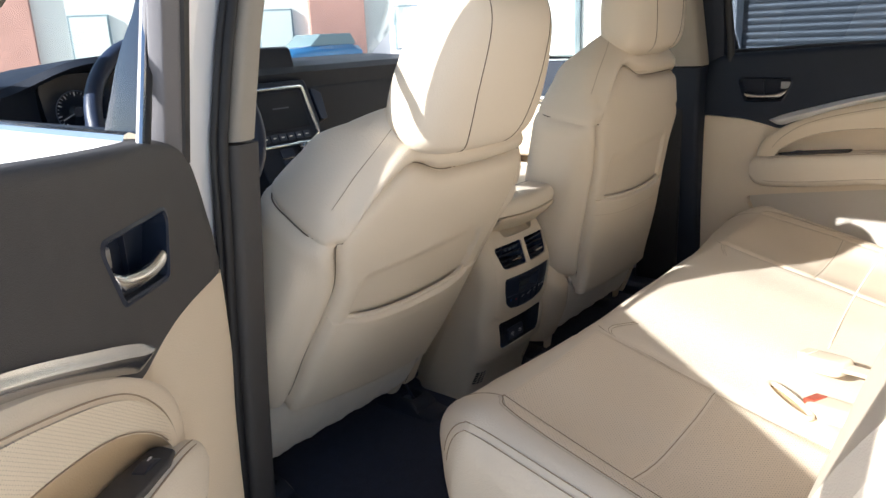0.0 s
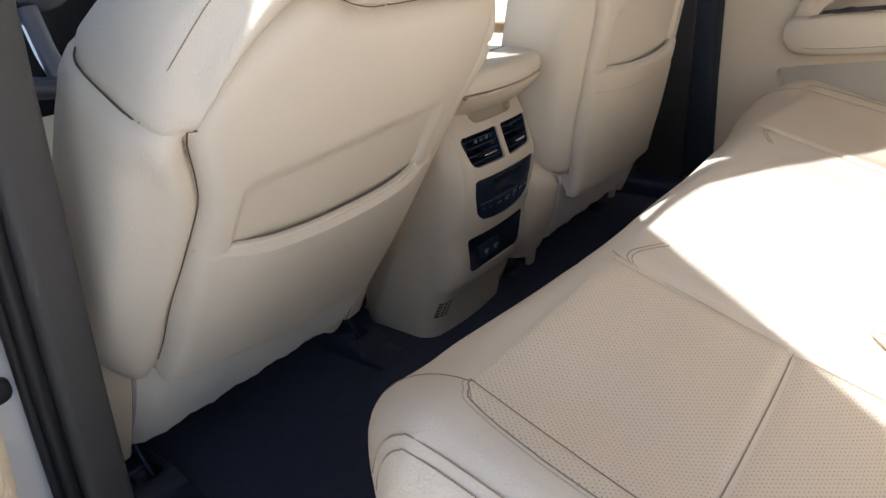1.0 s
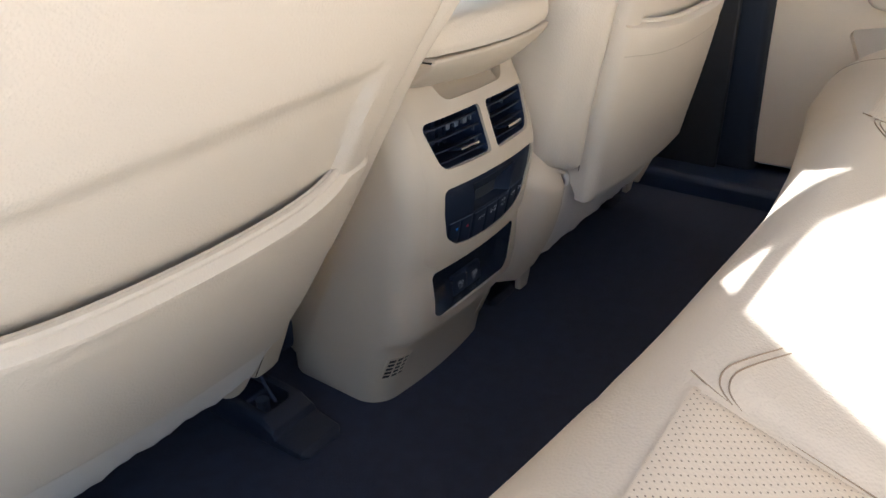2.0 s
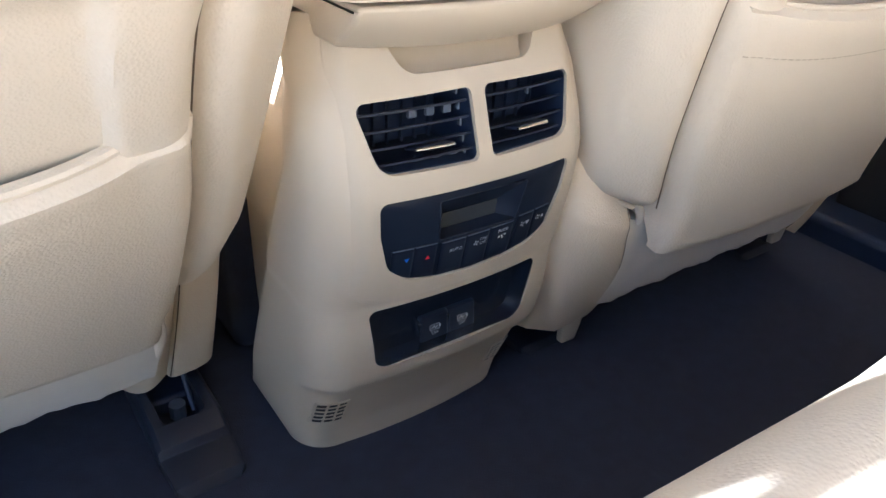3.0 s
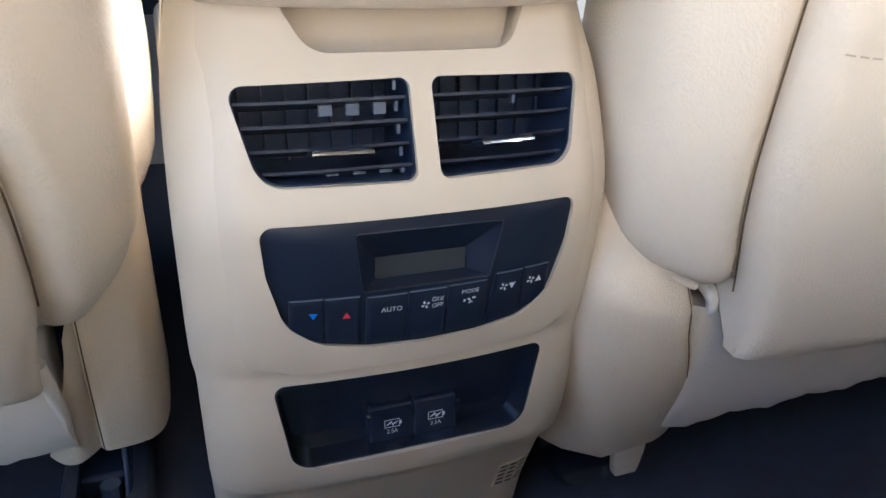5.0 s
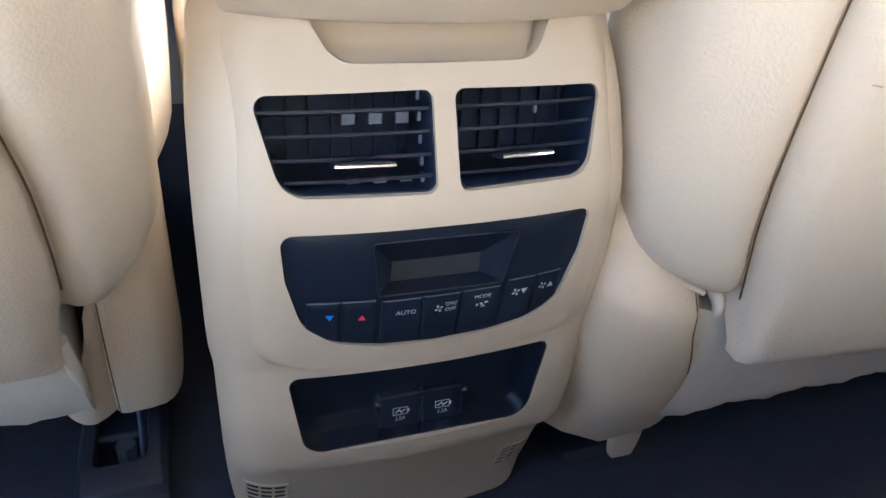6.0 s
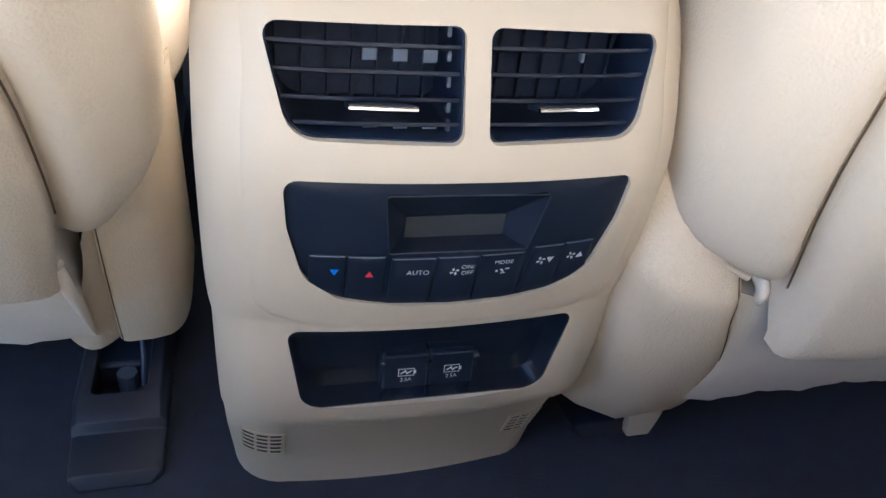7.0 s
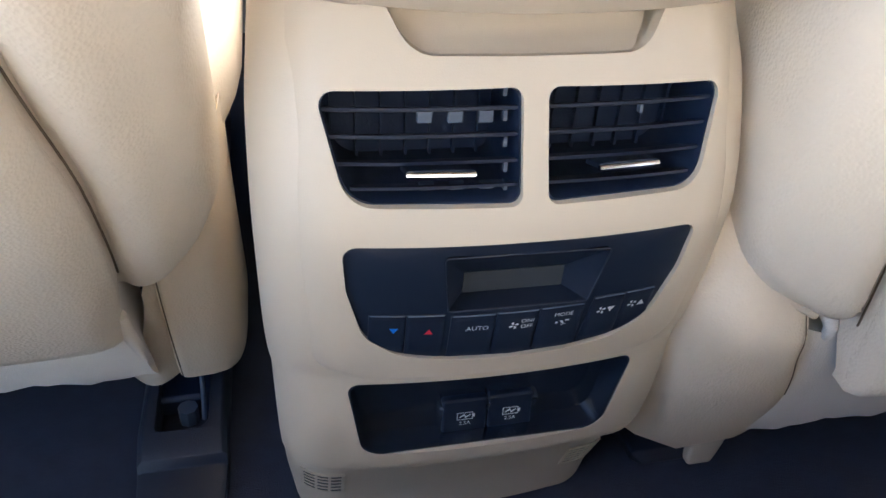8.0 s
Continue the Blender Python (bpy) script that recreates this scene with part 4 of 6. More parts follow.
for q, cx in enumerate((-0.0104, 0.0166)):
    us = part("usb_socket", plate(6, 6, lambda u, v: (cx - 0.0132 + 0.0264 * u, 0.0300 + 0.002 * v, 0.2690 + 0.0240 * v), lambda u, v: (cx - 0.0130 + 0.0260 * u, 0.042, 0.2690 + 0.0240 * v)), PANEL, tray, "black flip cover of a charging socket", 0.0012)
    def up_(x, z, cx=cx):
        return Vector((cx + x, 0.0297 + 0.002 * ((0.2815 + z - 0.2690) / 0.0240), 0.2817 + z))
    w, h, b = 0.0047, 0.0026, 0.00045
    flat([[(-w, -h), (w, -h), (w, -h + b), (-w, -h + b)], [(-w, h - b), (w, h - b), (w, h), (-w, h)], [(-w, -h), (-w + b, -h), (-w + b, h), (-w, h)], [(w - b, -h), (w, -h), (w, h), (w - b, h)], [(w, -0.0012), (w + 0.0011, -0.0012), (w + 0.0011, 0.0012), (w, 0.0012)],
          [(-0.0036, -0.0006), (-0.0004, 0.0016), (-0.0004, 0.0002), (-0.0030, -0.0011)], [(0.0004, -0.0016), (0.0036, 0.0006), (0.0030, 0.0011), (0.0004, -0.0002)], [(-0.0008, 0.0016), (-0.0002, 0.0016), (0.0008, -0.0016), (0.0002, -0.0016)]], up_, us, PRINT, "battery_mark")
    letters("2.5A", 0.0036, lambda x, z: up_(x, z - 0.0052), us, PRINT)

# slotted grilles at the foot
def foot(x, z, off=0.0):
    """Point of the console's lower skin, x counted from the middle."""
    w = curve(BODYW, z)
    a = abs(x)
    y = curve(LOW, z) + 0.9 * min(a, w - 0.034) ** 2 + 0.1 * w * w
    if a > w - 0.034:
        y += 0.034 - math.sqrt(max(0, 0.034 ** 2 - (a - w + 0.034) ** 2))
    return Vector((x, y + off, z))


for sg in (-1, 1):
    gx0, gx1, gz0, gz1 = (0.0785, 0.1030, 0.1910, 0.2215) if sg < 0 else (0.0730, 0.0960, 0.1870, 0.2120)
    gp = lambda x, z, off: foot(sg * x, z, off)
    g = part("grille", plate(8, 6, lambda u, v: gp(gx0 + (gx1 - gx0) * u, gz0 + (gz1 - gz0) * v, -0.0010), lambda u, v: gp(gx0 + (gx1 - gx0) * u, gz0 + (gz1 - gz0) * v, 0.004)), RUBBER, CON, "small slotted grille")
    for q in range(6):
        z = gz0 + (gz1 - gz0) * q / 5
        part("slat", plate(8, 1, lambda u, v: gp(gx0 - 0.0012 + (gx1 - gx0 + 0.0024) * u, z - 0.0008 + 0.0016 * v, -0.0018), lambda u, v: gp(gx0 - 0.0012 + (gx1 - gx0 + 0.0024) * u, z - 0.0008 + 0.0016 * v, -0.0002)), BEIGE, g)
    for q in range(4):
        x = gx0 + (gx1 - gx0) * q / 3
        part("rib", plate(1, 6, lambda u, v: gp(x - 0.0008 + 0.0016 * u, gz0 + (gz1 - gz0) * v, -0.0015), lambda u, v: gp(x - 0.0008 + 0.0016 * u, gz0 + (gz1 - gz0) * v, 0.0)), BEIGE, g)

# hollow under the lid
part("finger_scoop", plate(24, 8, lambda u, v: ((2 * u - 1) * (0.049 + 0.027 * v), 0.0190 + 0.032 * math.sqrt(v) + 0.6 * ((2 * u - 1) * 0.06) ** 2, 0.4950 + 0.030 * v), lambda u, v: ((2 * u - 1) * (0.049 + 0.027 * v), 0.064, 0.4950 + 0.030 * v)), BEIGE, CON, "", 0.001)
# armrest lid over the scoop
def lid_lower(u, v, inner):
    x = (2 * u - 1) * 0.098
    z = 0.5150 + 0.0305 * v + 0.003 * abs(2 * u - 1) ** 3 * (1 - v)
    y = 0.011 - 0.029 * math.sin(math.pi * (0.06 + 0.44 * v)) + (1.2 + 0.8 * (1 - v)) * x * x
    return Vector((x, y if not inner else 0.30, z))


lid = part("lid_base", plate(28, 10, lambda u, v: lid_lower(u, v, 0), lambda u, v: lid_lower(u, v, 1)), BEIGE, CON, "beige lower half of the armrest lid", 0.003, 3)
rg = []
for j in range(13):
    z = 0.5475 + 0.030 * j / 12
    t = j / 12
    inset = 0.013 * (1 - math.sqrt(max(0, 1 - max(0, (t - 0.35) / 0.65) ** 2))) + 0.002 * (1 - min(1, t * 5))
    ring = []
    w = 0.112 - inset
    R = 0.026
    for i in range(9):
        a = math.pi / 2 * i / 8
        ring.append((-w + R - R * math.cos(a), -0.019 + inset + R - R * math.sin(a) + 0.012, z))
    for i in range(1, 12):
        x = (-w + R) + 2 * (w - R) * i / 12
        ring.append((x, -0.019 + inset + 0.012 * (x / (w - R)) ** 2, z))
    for i in range(9):
        a = math.pi / 2 * (1 - i / 8)
        ring.append((w - R + R * math.cos(a), -0.019 + inset + R - R * math.sin(a) + 0.012, z))
    ring += [(w, 0.36, z), (-w, 0.36, z)]
    rg.append(ring)
part("lid_pad", skin(rg), LEATHER, CON, "padded beige leather armrest lid")
part("lid_seam", tube([(-0.1, 0.06, 0.5770), (0, 0.058, 0.5778), (0.1, 0.06, 0.5770)], 0.001, 6), SEAM, CON)
# front half of the console between the seats
part("front_box", box(-0.115, 0.115, 0.36, 0.95, 0.37, 0.47), BEIGE, CON, "", 0.02, 4)
part("tunnel_lining", box(-0.104, 0.104, 0.235, 0.95, FLOOR, 0.368), CARPET, CON, "black carpet lining the tunnel", 0.015, 3)

# ---- rear bench ----
BENCH = thing("rear_bench", (0, -0.45, FLOOR), "beige leather rear bench with perforated inserts", "car seat")


def bench_top(x, y):
    """Height of the cushion's upper face."""
    z = 0.456 - 0.27 * max(0.0, -y - 0.275)
    a = abs(x)
    z += 0.012 * math.exp(-((a - 0.575) / 0.05) ** 2)
    z += 0.010 * math.exp(-(x / 0.17) ** 4) * (1 - 0.3 * max(0, (-y - 0.3) / 0.3))
    z -= 0.010 * math.exp(-((a - 0.40) / 0.11) ** 4) * min(1, max(0, (-y - 0.28) / 0.08))
    z -= 0.0035 * math.exp(-((a - 0.267 - 0.05 * max(0, -y - 0.33)) / 0.007) ** 2) * min(1, max(0, (-y - 0.27) / 0.05))
    return z


def bench_ring(x):
    end = max(0.0, (abs(x) - 0.575) / 0.0386)
    drop = 0.05 * (1 - math.sqrt(max(0.0, 1 - min(1, end) ** 2)))
    pts = []
    for i in range(30):
        y = -0.70 + (0.70 - 0.295) * i / 29
        pts.append((y, bench_top(x, y) - drop))
    zt = bench_top(x, -0.295) - drop
    front = -0.254 + 0.050 * min(1, abs(x) / 0.45) ** 1.4 - 0.080 * max(0, (abs(x) - 0.52) / 0.10) ** 2
    for i in range(1, 10):
        a = math.pi / 2 * i / 9
        pts.append((-0.295 + (front + 0.295) * math.sin(a), zt - 0.062 * (1 - math.cos(a))))
    pts += [(front - 0.004, zt - 0.11), (front - 0.03, 0.25), (front - 0.10, 0.162), (-0.70, 0.162)]
    return [(x, y, z) for y, z in pts]


xs = [-0.6135, -0.611, -0.606, -0.598, -0.589] + [-0.580 + 1.16 * i / 116 for i in range(117)] + [0.589, 0.598, 0.606, 0.611, 0.6135]
part("seat_cushion", skin([bench_ring(x) for x in xs]), LEATHER, BENCH)


def insert(x0, x1, y0, y1, skew, name="insert"):
    """A perforated panel let into the cushion, a little proud of it."""
    def f(u, v, off):
        y = y0 + (y1 - y0) * v
        x = x0 + (x1 - x0) * u + skew * (-(y - y0)) * (1 - u if x0 < -0.3 else u * -1 if x1 > 0.3 else 0)
        e = min(min(u, 1 - u) * abs(x1 - x0), min(v, 1 - v) * abs(y1 - y0)) / 0.007
        return Vector((x, y, bench_top(x, y) + off - (0.0020 * (1 - min(1, e)) ** 2 if off > 0 else 0)))
    return part(name, plate(40, 24, lambda u, v: f(u, v, 0.0014), lambda u, v: f(u, v, -0.006)), LEATHER_PERF, BENCH, "perforated beige leather insert")


LOOP = [(0.297, 0.536), (0.302, 0.545), (0.309, 0.549), (0.332, 0.555), (0.362, 0.559), (0.40, 0.562), (0.66, 0.575)]
for sg in (-1, 1):
    def piece(x0, x1, y0, y1, k):
        if sg < 0:
            insert(x0, x1, y0, y1, k)
        else:
            insert(-x1, -x0, y0, y1, k)
    piece(-0.527, -0.270, -0.290, -0.4640, -0.09)
    piece(-0.543, -0.276, -0.4662, -0.66, -0.05)
    # perforated border between the insert and the looped seam
    def border(u, v, off, sg=sg):
        y = -0.297 - 0.363 * v
        x = sg * ((0.5275 + 0.09 * (-y - 0.29)) * (1 - u) + curve(LOOP, -y) * u)
        return Vector((x, y, bench_top(x, y) + off - (0.0016 * (1 - min(1, min(u, 1 - u) * 5)) ** 2 if off > 0 else 0)))
    part("insert_border", plate(8, 40, lambda u, v: border(u, v, 0.0014), lambda u, v: border(u, v, -0.006)), LEATHER_PERF, BENCH)

# seams and piping
def on_bench(pts, r, mat, name, n=6, lift=0.001):
    line = spline([(x, y, bench_top(x, y)) for x, y in pts], n)
    line = [Vector((p.x, p.y, bench_top(p.x, p.y) + lift)) for p in line]
    part(name, tube(line, r, 6), mat, BENCH)


for sg in (-1, 1):
    on_bench([(sg * 0.262, -0.285), (sg * 0.267, -0.312), (sg * 0.269, -0.37), (sg * 0.275, -0.465), (sg * 0.278, -0.66)], 0.0005, THREAD, "seam", lift=0.0003)
    on_bench([(sg * 0.276, -0.4652), (sg * 0.40, -0.4652), (sg * 0.545, -0.4650)], 0.0006, THREAD, "seam", lift=0.0004)
    on_bench([(sg * 0.526, -0.291), (sg * 0.530, -0.329), (sg * 0.534, -0.37), (sg * 0.539, -0.42), (sg * 0.545, -0.50), (sg * 0.552, -0.64)], 0.0005, THREAD, "seam", lift=0.0004)
    loop = [(0.527, 0.293), (0.532, 0.2935)] + [(x, y) for y, x in LOOP]
    on_bench([(sg * x, -y) for x, y in loop], 0.0006, THREAD, "seam", lift=0.0005)
    on_bench([(sg * (x + 0.0045), -y + 0.003 * max(0, 1 - i / 5)) for i, (x, y) in enumerate(loop)], 0.0004, STITCH, "seam", lift=0.0006)
    for d in (0.0, 0.005):
        on_bench([(sg * 0.267, -0.314 + d), (sg * 0.260, -0.305 + d), (sg * 0.246, -0.304 + d), (sg * 0.228, -0.311 + d), (sg * 0.205, -0.323 + d)], 0.0005, THREAD, "seam", lift=0.0006)


def on_nose(x, a, lift=0.0):
    """Point on the rounded front of the cushion, a degrees over its brow."""
    zt = bench_top(x, -0.295) - 0.05 * (1 - math.sqrt(1 - min(1.0, max(0.0, (abs(x) - 0.575) / 0.0386)) ** 2))
    front = -0.254 + 0.050 * min(1, abs(x) / 0.45) ** 1.4 - 0.080 * max(0, (abs(x) - 0.52) / 0.10) ** 2
    return Vector((x, -0.295 + (front + 0.295 + lift) * math.sin(radians(a)), zt + lift - 0.062 * (1 - math.cos(radians(a)))))


for sg in (-1, 1):
    part("seam", tube([on_nose(sg * (0.527 + 0.022 * (i / 12) ** 2), 2 + 80 * i / 12, 0.0003) for i in range(13)], 0.0004, 6), THREAD, BENCH)

# end cap piping on the door side
for sg in (-1, 1):
    for inset, r, mat in ((0.0, 0.0006, THREAD), (0.006, 0.0007, THREAD)):
        x = sg * (0.603 - inset)
        pts = [on_nose(x, 78 - 7 * i, 0.0003) for i in range(11)]
        dz = pts[-1].z - bench_top(x, -0.30)
        pts += [Vector((x, y, bench_top(x, y) + dz)) for y in (-0.32, -0.36, -0.42, -0.50, -0.58, -0.65)]
        part("piping", tube(spline(pts, 3), r, 6), mat, BENCH)

# backrests
def bench_back(x0, x1, name, mat, bulge, top=1.02):
    rings = []
    n = 26
    for i in range(n + 1):
        u = i / n
        x = x0 + (x1 - x0) * u
        e = min(u, 1 - u) * abs(x1 - x0)
        rd = 0.022 * (1 - math.sqrt(max(0, 1 - (1 - min(1, e / 0.022)) ** 2)))
        ring = []
        for j in range(21):
            s = 0.60 * j / 20
            f = bulge * math.sin(math.pi * min(1, s / 0.6)) ** 0.5 + 0.02 * math.sin(math.pi * s / 0.3) - rd
            ring.append((x, -0.625 - 0.42 * s + f, 0.37 + 0.90 * s))
        for j in range(6):
            a = math.pi * j / 5
            ring.append((x, -0.625 - 0.42 * 0.6 - 0.05 + 0.05 * math.cos(a), 0.37 + 0.54 + 0.04 * math.sin(a)))
        ring += [(x, -0.98, 0.60), (x, -0.74, 0.36)]
        rings.append(ring)
    return part(name, skin(rings), mat, BENCH)


bench_back(-0.620, -0.170, "backrest", LEATHER, 0.02)
bench_back(-0.166, 0.166, "centre_backrest", LEATHER, 0.012)
bench_back(0.170, 0.620, "backrest", LEATHER, 0.02)

# belts on the bench
def buckle(x, y, z, tilt, label, button):
    b = thing("belt_buckle", (x, y, z), label, "seat belt buckle", "buckles on the rear bench")
    m = Matrix.Translation((x, y, z)) @ Euler((radians(tilt), 0, radians(-25))).to_matrix().to_4x4()
    bm = blob((0, 0, 0), (0.021, 0.034, 0.012), 0.4, 24, 10)
    bmesh.ops.transform(bm, matrix=m, verts=bm.verts[:])
    part("housing", bm, BEIGE, b)
    bm = box(-0.014, 0.014, 0.020, 0.037, -0.006, 0.0135)
    bmesh.ops.transform(bm, matrix=m, verts=bm.verts[:])
    part("release_button", bm, button, b, "", 0.002)
    bm = box(-0.012, 0.012, -0.085, -0.025, -0.003, 0.003)
    bmesh.ops.transform(bm, matrix=m, verts=bm.verts[:])
    part("stalk", bm, WEB, b, "beige webbing stalk", 0.001)
    return b


buckle(-0.215, -0.600, bench_top(-0.215, -0.60) + 0.014, -8, "beige belt buckle with a red release button on the bench", BUCKLE_RED)
buckle(-0.105, -0.565, bench_top(-0.105, -0.565) + 0.016, -8, "beige belt buckle lying on the bench centre", BEIGE)
# moulded belt slot in the cushion
slot_c, slot_u, slot_v = Vector((-0.222, -0.545, 0)), Vector((-0.52, -0.85, 0)).normalized(), Vector((0.85, -0.52, 0)).normalized()
def slot_pt(a, k, lift):
    p = slot_c + slot_u * (0.036 * k * math.cos(a)) + slot_v * (0.013 * k * sup(math.sin(a), 0.8))
    return Vector((p.x, p.y, bench_top(p.x, p.y) + lift))
ANG = [2 * math.pi * q / 40 for q in range(40)]
slot = part("anchor_slot", tube([slot_pt(q, 1.0, 0.0035) for q in ANG], 0.0042, 8, closed=True), BEIGE, BENCH, "beige moulded rim of a belt slot")
# nearly level floor; its tan colour stands for the shade of a hollow
part("slot_shade", skin([[slot_pt(q, 0.95, 0.0012) for q in ANG], [slot_pt(q, 0.95, -0.003) for q in ANG]]), TAN, slot, "belt slot floor, tan in place of the hollow's shade")

# lap belt hanging over the left backrest
def strap(path, w, name, label):
    pts = spline(path, 8)
    rings = []
    for i, p in enumerate(pts):
        d = (pts[min(i + 1, len(pts) - 1)] - pts[max(i - 1, 0)]).normalized()
        sd = d.cross(Vector((0, 0.9, 0.42))).normalized() * w / 2
        n = sd.cross(d).normalized() * 0.0008
        rings.append([p - sd + n, p + sd + n, p + sd - n, p - sd - n])
    return solo(name, skin(rings), WEB, label, "seat belt")


strap([(-0.175, -0.580, 0.46), (-0.165, -0.600, 0.53), (-0.135, -0.640, 0.63), (-0.09, -0.70, 0.80), (-0.06, -0.78, 0.95)], 0.047, "seat_belt", "beige webbing belt lying over the rear backrest")

# ---- doors ----
def door_frame(sg, hinge, angle):
    """Point of a rear door: d back from its front edge, n into the cabin, z up."""
    a = radians(angle)
    if sg > 0:
        return lambda d, n, z: Vector((hinge[0] - n, hinge[1] - d, z))
    along, inward = Vector((-math.sin(a), -math.cos(a), 0)), Vector((math.cos(a), -math.sin(a), 0))
    o = Vector((hinge[0], hinge[1], -0.003))
    return lambda d, n, z: o + along * (d * 0.908) + inward * (n * 0.72) + Vector((0, 0, z))


# line between the dark upper panel and the beige lower one, d and z
LINE = [(0.0, 0.646), (0.05, 0.645), (0.10, 0.643), (0.15, 0.639), (0.19, 0.632), (0.225, 0.623), (0.250, 0.617), (0.262, 0.619), (0.30, 0.635), (0.345, 0.650), (0.416, 0.671), (0.485, 0.689), (0.60, 0.708), (0.90, 0.735)]
STRIP_TOP = [(0.238, 0.640), (0.271, 0.653), (0.342, 0.674), (0.414, 0.694), (0.483, 0.709), (0.60, 0.728), (0.90, 0.755)]
STRIP_LOW = [(0.238, 0.636), (0.262, 0.627), (0.30, 0.638), (0.344, 0.652), (0.416, 0.674), (0.485, 0.692), (0.60, 0.711), (0.90, 0.738)]
PAD_TOP = [(0.212, 0.535), (0.216, 0.560), (0.228, 0.585), (0.25, 0.608), (0.285, 0.630), (0.33, 0.649), (0.37, 0.663), (0.43, 0.680), (0.60, 0.708), (0.90, 0.735)]
ARCH = [(0.262, 0.556), (0.272, 0.568), (0.292, 0.583), (0.32, 0.598), (0.352, 0.610), (0.40, 0.620), (0.45, 0.626), (0.52, 0.630), (0.62, 0.627), (0.70, 0.612), (0.74, 0.592)]
ARM_TOP = [(0.205, 0.515), (0.215, 0.532), (0.227, 0.543), (0.25, 0.551), (0.284, 0.558), (0.40, 0.571), (0.506, 0.581), (0.90, 0.60)]
ARM_LOW = [(0.205, 0.508), (0.218, 0.494), (0.249, 0.477), (0.318, 0.482), (0.514, 0.506), (0.90, 0.52)]
ARM_OUT = [(0.205, 0.060), (0.235, 0.070), (0.28, 0.077), (0.37, 0.086), (0.50, 0.092), (0.90, 0.095)]


def rear_door(sg, hinge, angle, label, window):
    at = door_frame(sg, hinge, angle)
    arm_top = ARM_TOP if sg < 0 else [(0.205, 0.532), (0.210, 0.542), (0.220, 0.548)] + ARM_TOP[3:]
    arm_low = ARM_LOW if sg < 0 else [(0.205, 0.500), (0.212, 0.488), (0.225, 0.480)] + ARM_LOW[2:]
    D = thing("rear_door", tuple(at(0.1, 0.0, 0.2)), label, "car door", "rear doors")
    L = 0.90

    def start(z):
        return curve([(0.20, 0.060), (0.36, 0.055), (0.48, 0.040), (0.56, 0.022), (0.66, 0.020), (0.72, 0.034), (0.755, 0.046), (0.775, 0.060), (0.79, 0.085), (0.803, 0.14)], z)

    def belt(d):
        return curve([(0.0, 0.800), (0.15, 0.805), (0.35, 0.814), (0.9, 0.83)], d)

    def tilt(z):
        return 0.012 * (0.805 - z) / 0.2 if z > 0.62 else 0.011 + 0.01 * (0.62 - z) / 0.4
    # lower beige panel with a recess for the map pocket
    def low(u, v, off):
        d = L * u
        top = curve(LINE, d) - 0.002
        z = 0.20 + (top - 0.20) * v
        e = min(u, 1 - u) * L / 0.02
        d = d + start(z) * (1 - u)
        swell = 0.010 * math.exp(-((d - 0.225) / 0.030) ** 2) * math.exp(-((z - 0.57) / 0.06) ** 2)
        return at(d, 0.010 + tilt(z) - swell - 0.006 * (1 - math.sqrt(max(0, 1 - max(0, 1 - e) ** 2))) - off, z)
    pocket = rounded([(0.190, 0.440), (0.24, 0.449), (0.495, 0.484), (0.80, 0.50), (0.80, 0.27), (0.27, 0.27)], [0.010, 0.03, 0.03, 0.02, 0.02, 0.03], 4)
    LOWP = cut(plate(72, 40, lambda u, v: low(u, v, 0), lambda u, v: low(u, v, 0.030)), [skin([[at(dd, -0.006, z) for dd, z in pocket], [at(dd, 0.10, z) for dd, z in pocket]])])
    lp = part("lower_panel", LOWP, VINYL, D, "beige moulded lower door panel", 0.0015, 2)
    part("map_pocket", plate(20, 8, lambda u, v: at(0.185 + 0.64 * u, -0.002 + 0.012 * (1 - v) ** 2, 0.255 + 0.26 * v), lambda u, v: at(0.185 + 0.64 * u, -0.012, 0.255 + 0.26 * v)), BEIGE_DIM, lp, "recessed beige door pocket")
    # dark upper panel with a rounded shoulder and front corner
    def upp(u, v, off):
        d = L * u
        bot = curve(LINE, d) + 0.001
        vv = min(1, v / 0.8)
        z = bot + (belt(d) - 0.014 - bot) * vv
        n = 0.016 + tilt(z)
        if v > 0.8:
            a = (v - 0.8) / 0.2 * math.pi / 2
            z = belt(d) - 0.014 + 0.014 * math.sin(a)
            n = 0.016 + tilt(0.8) - 0.018 * (1 - math.cos(a))
        e = min(u, 1 - u) * L / 0.05
        return at(d + start(z) * (1 - u) ** 2, n - 0.012 * max(0, 1 - e) ** 2 - off, z)
    UP = plate(72, 28, lambda u, v: upp(u, v, 0), lambda u, v: upp(u, v, 0.022))
    # handle well
    well = [(0.150, 0.740), (0.284, 0.738), (0.262, 0.684), (0.172, 0.681)]
    wo = rounded(well, 0.009, 4)
    UPc = cut(UP, [skin([[at(dd, -0.012, z) for dd, z in wo], [at(dd, 0.10, z) for dd, z in wo]])])
    # far door: darker material as the shaded copy of the charcoal
    up = part("upper_panel", UPc, DARK if sg < 0 else DASH, D, "charcoal soft upper door panel, darkened for shade on the far door")
    cx, cz = 0.217, 0.711
    rim = [(cx + (dd - cx) * 1.07, cz + (z - cz) * 1.11) for dd, z in wo]
    inn = [(cx + (dd - cx) * 0.965, cz + (z - cz) * 0.94) for dd, z in wo]
    part("handle_bezel", skin([[at(dd, 0.0165 + tilt(z), z) for dd, z in rim], [at(dd, 0.0185 + tilt(z), z) for dd, z in wo], [at(dd, 0.016 + tilt(z), z) for dd, z in inn], [at(dd, -0.010, z) for dd, z in inn], [at(cx + (dd - cx) * 0.1, -0.011, cz) for dd, z in inn]], cap=False), PANEL, up, "black handle well with a raised rim")
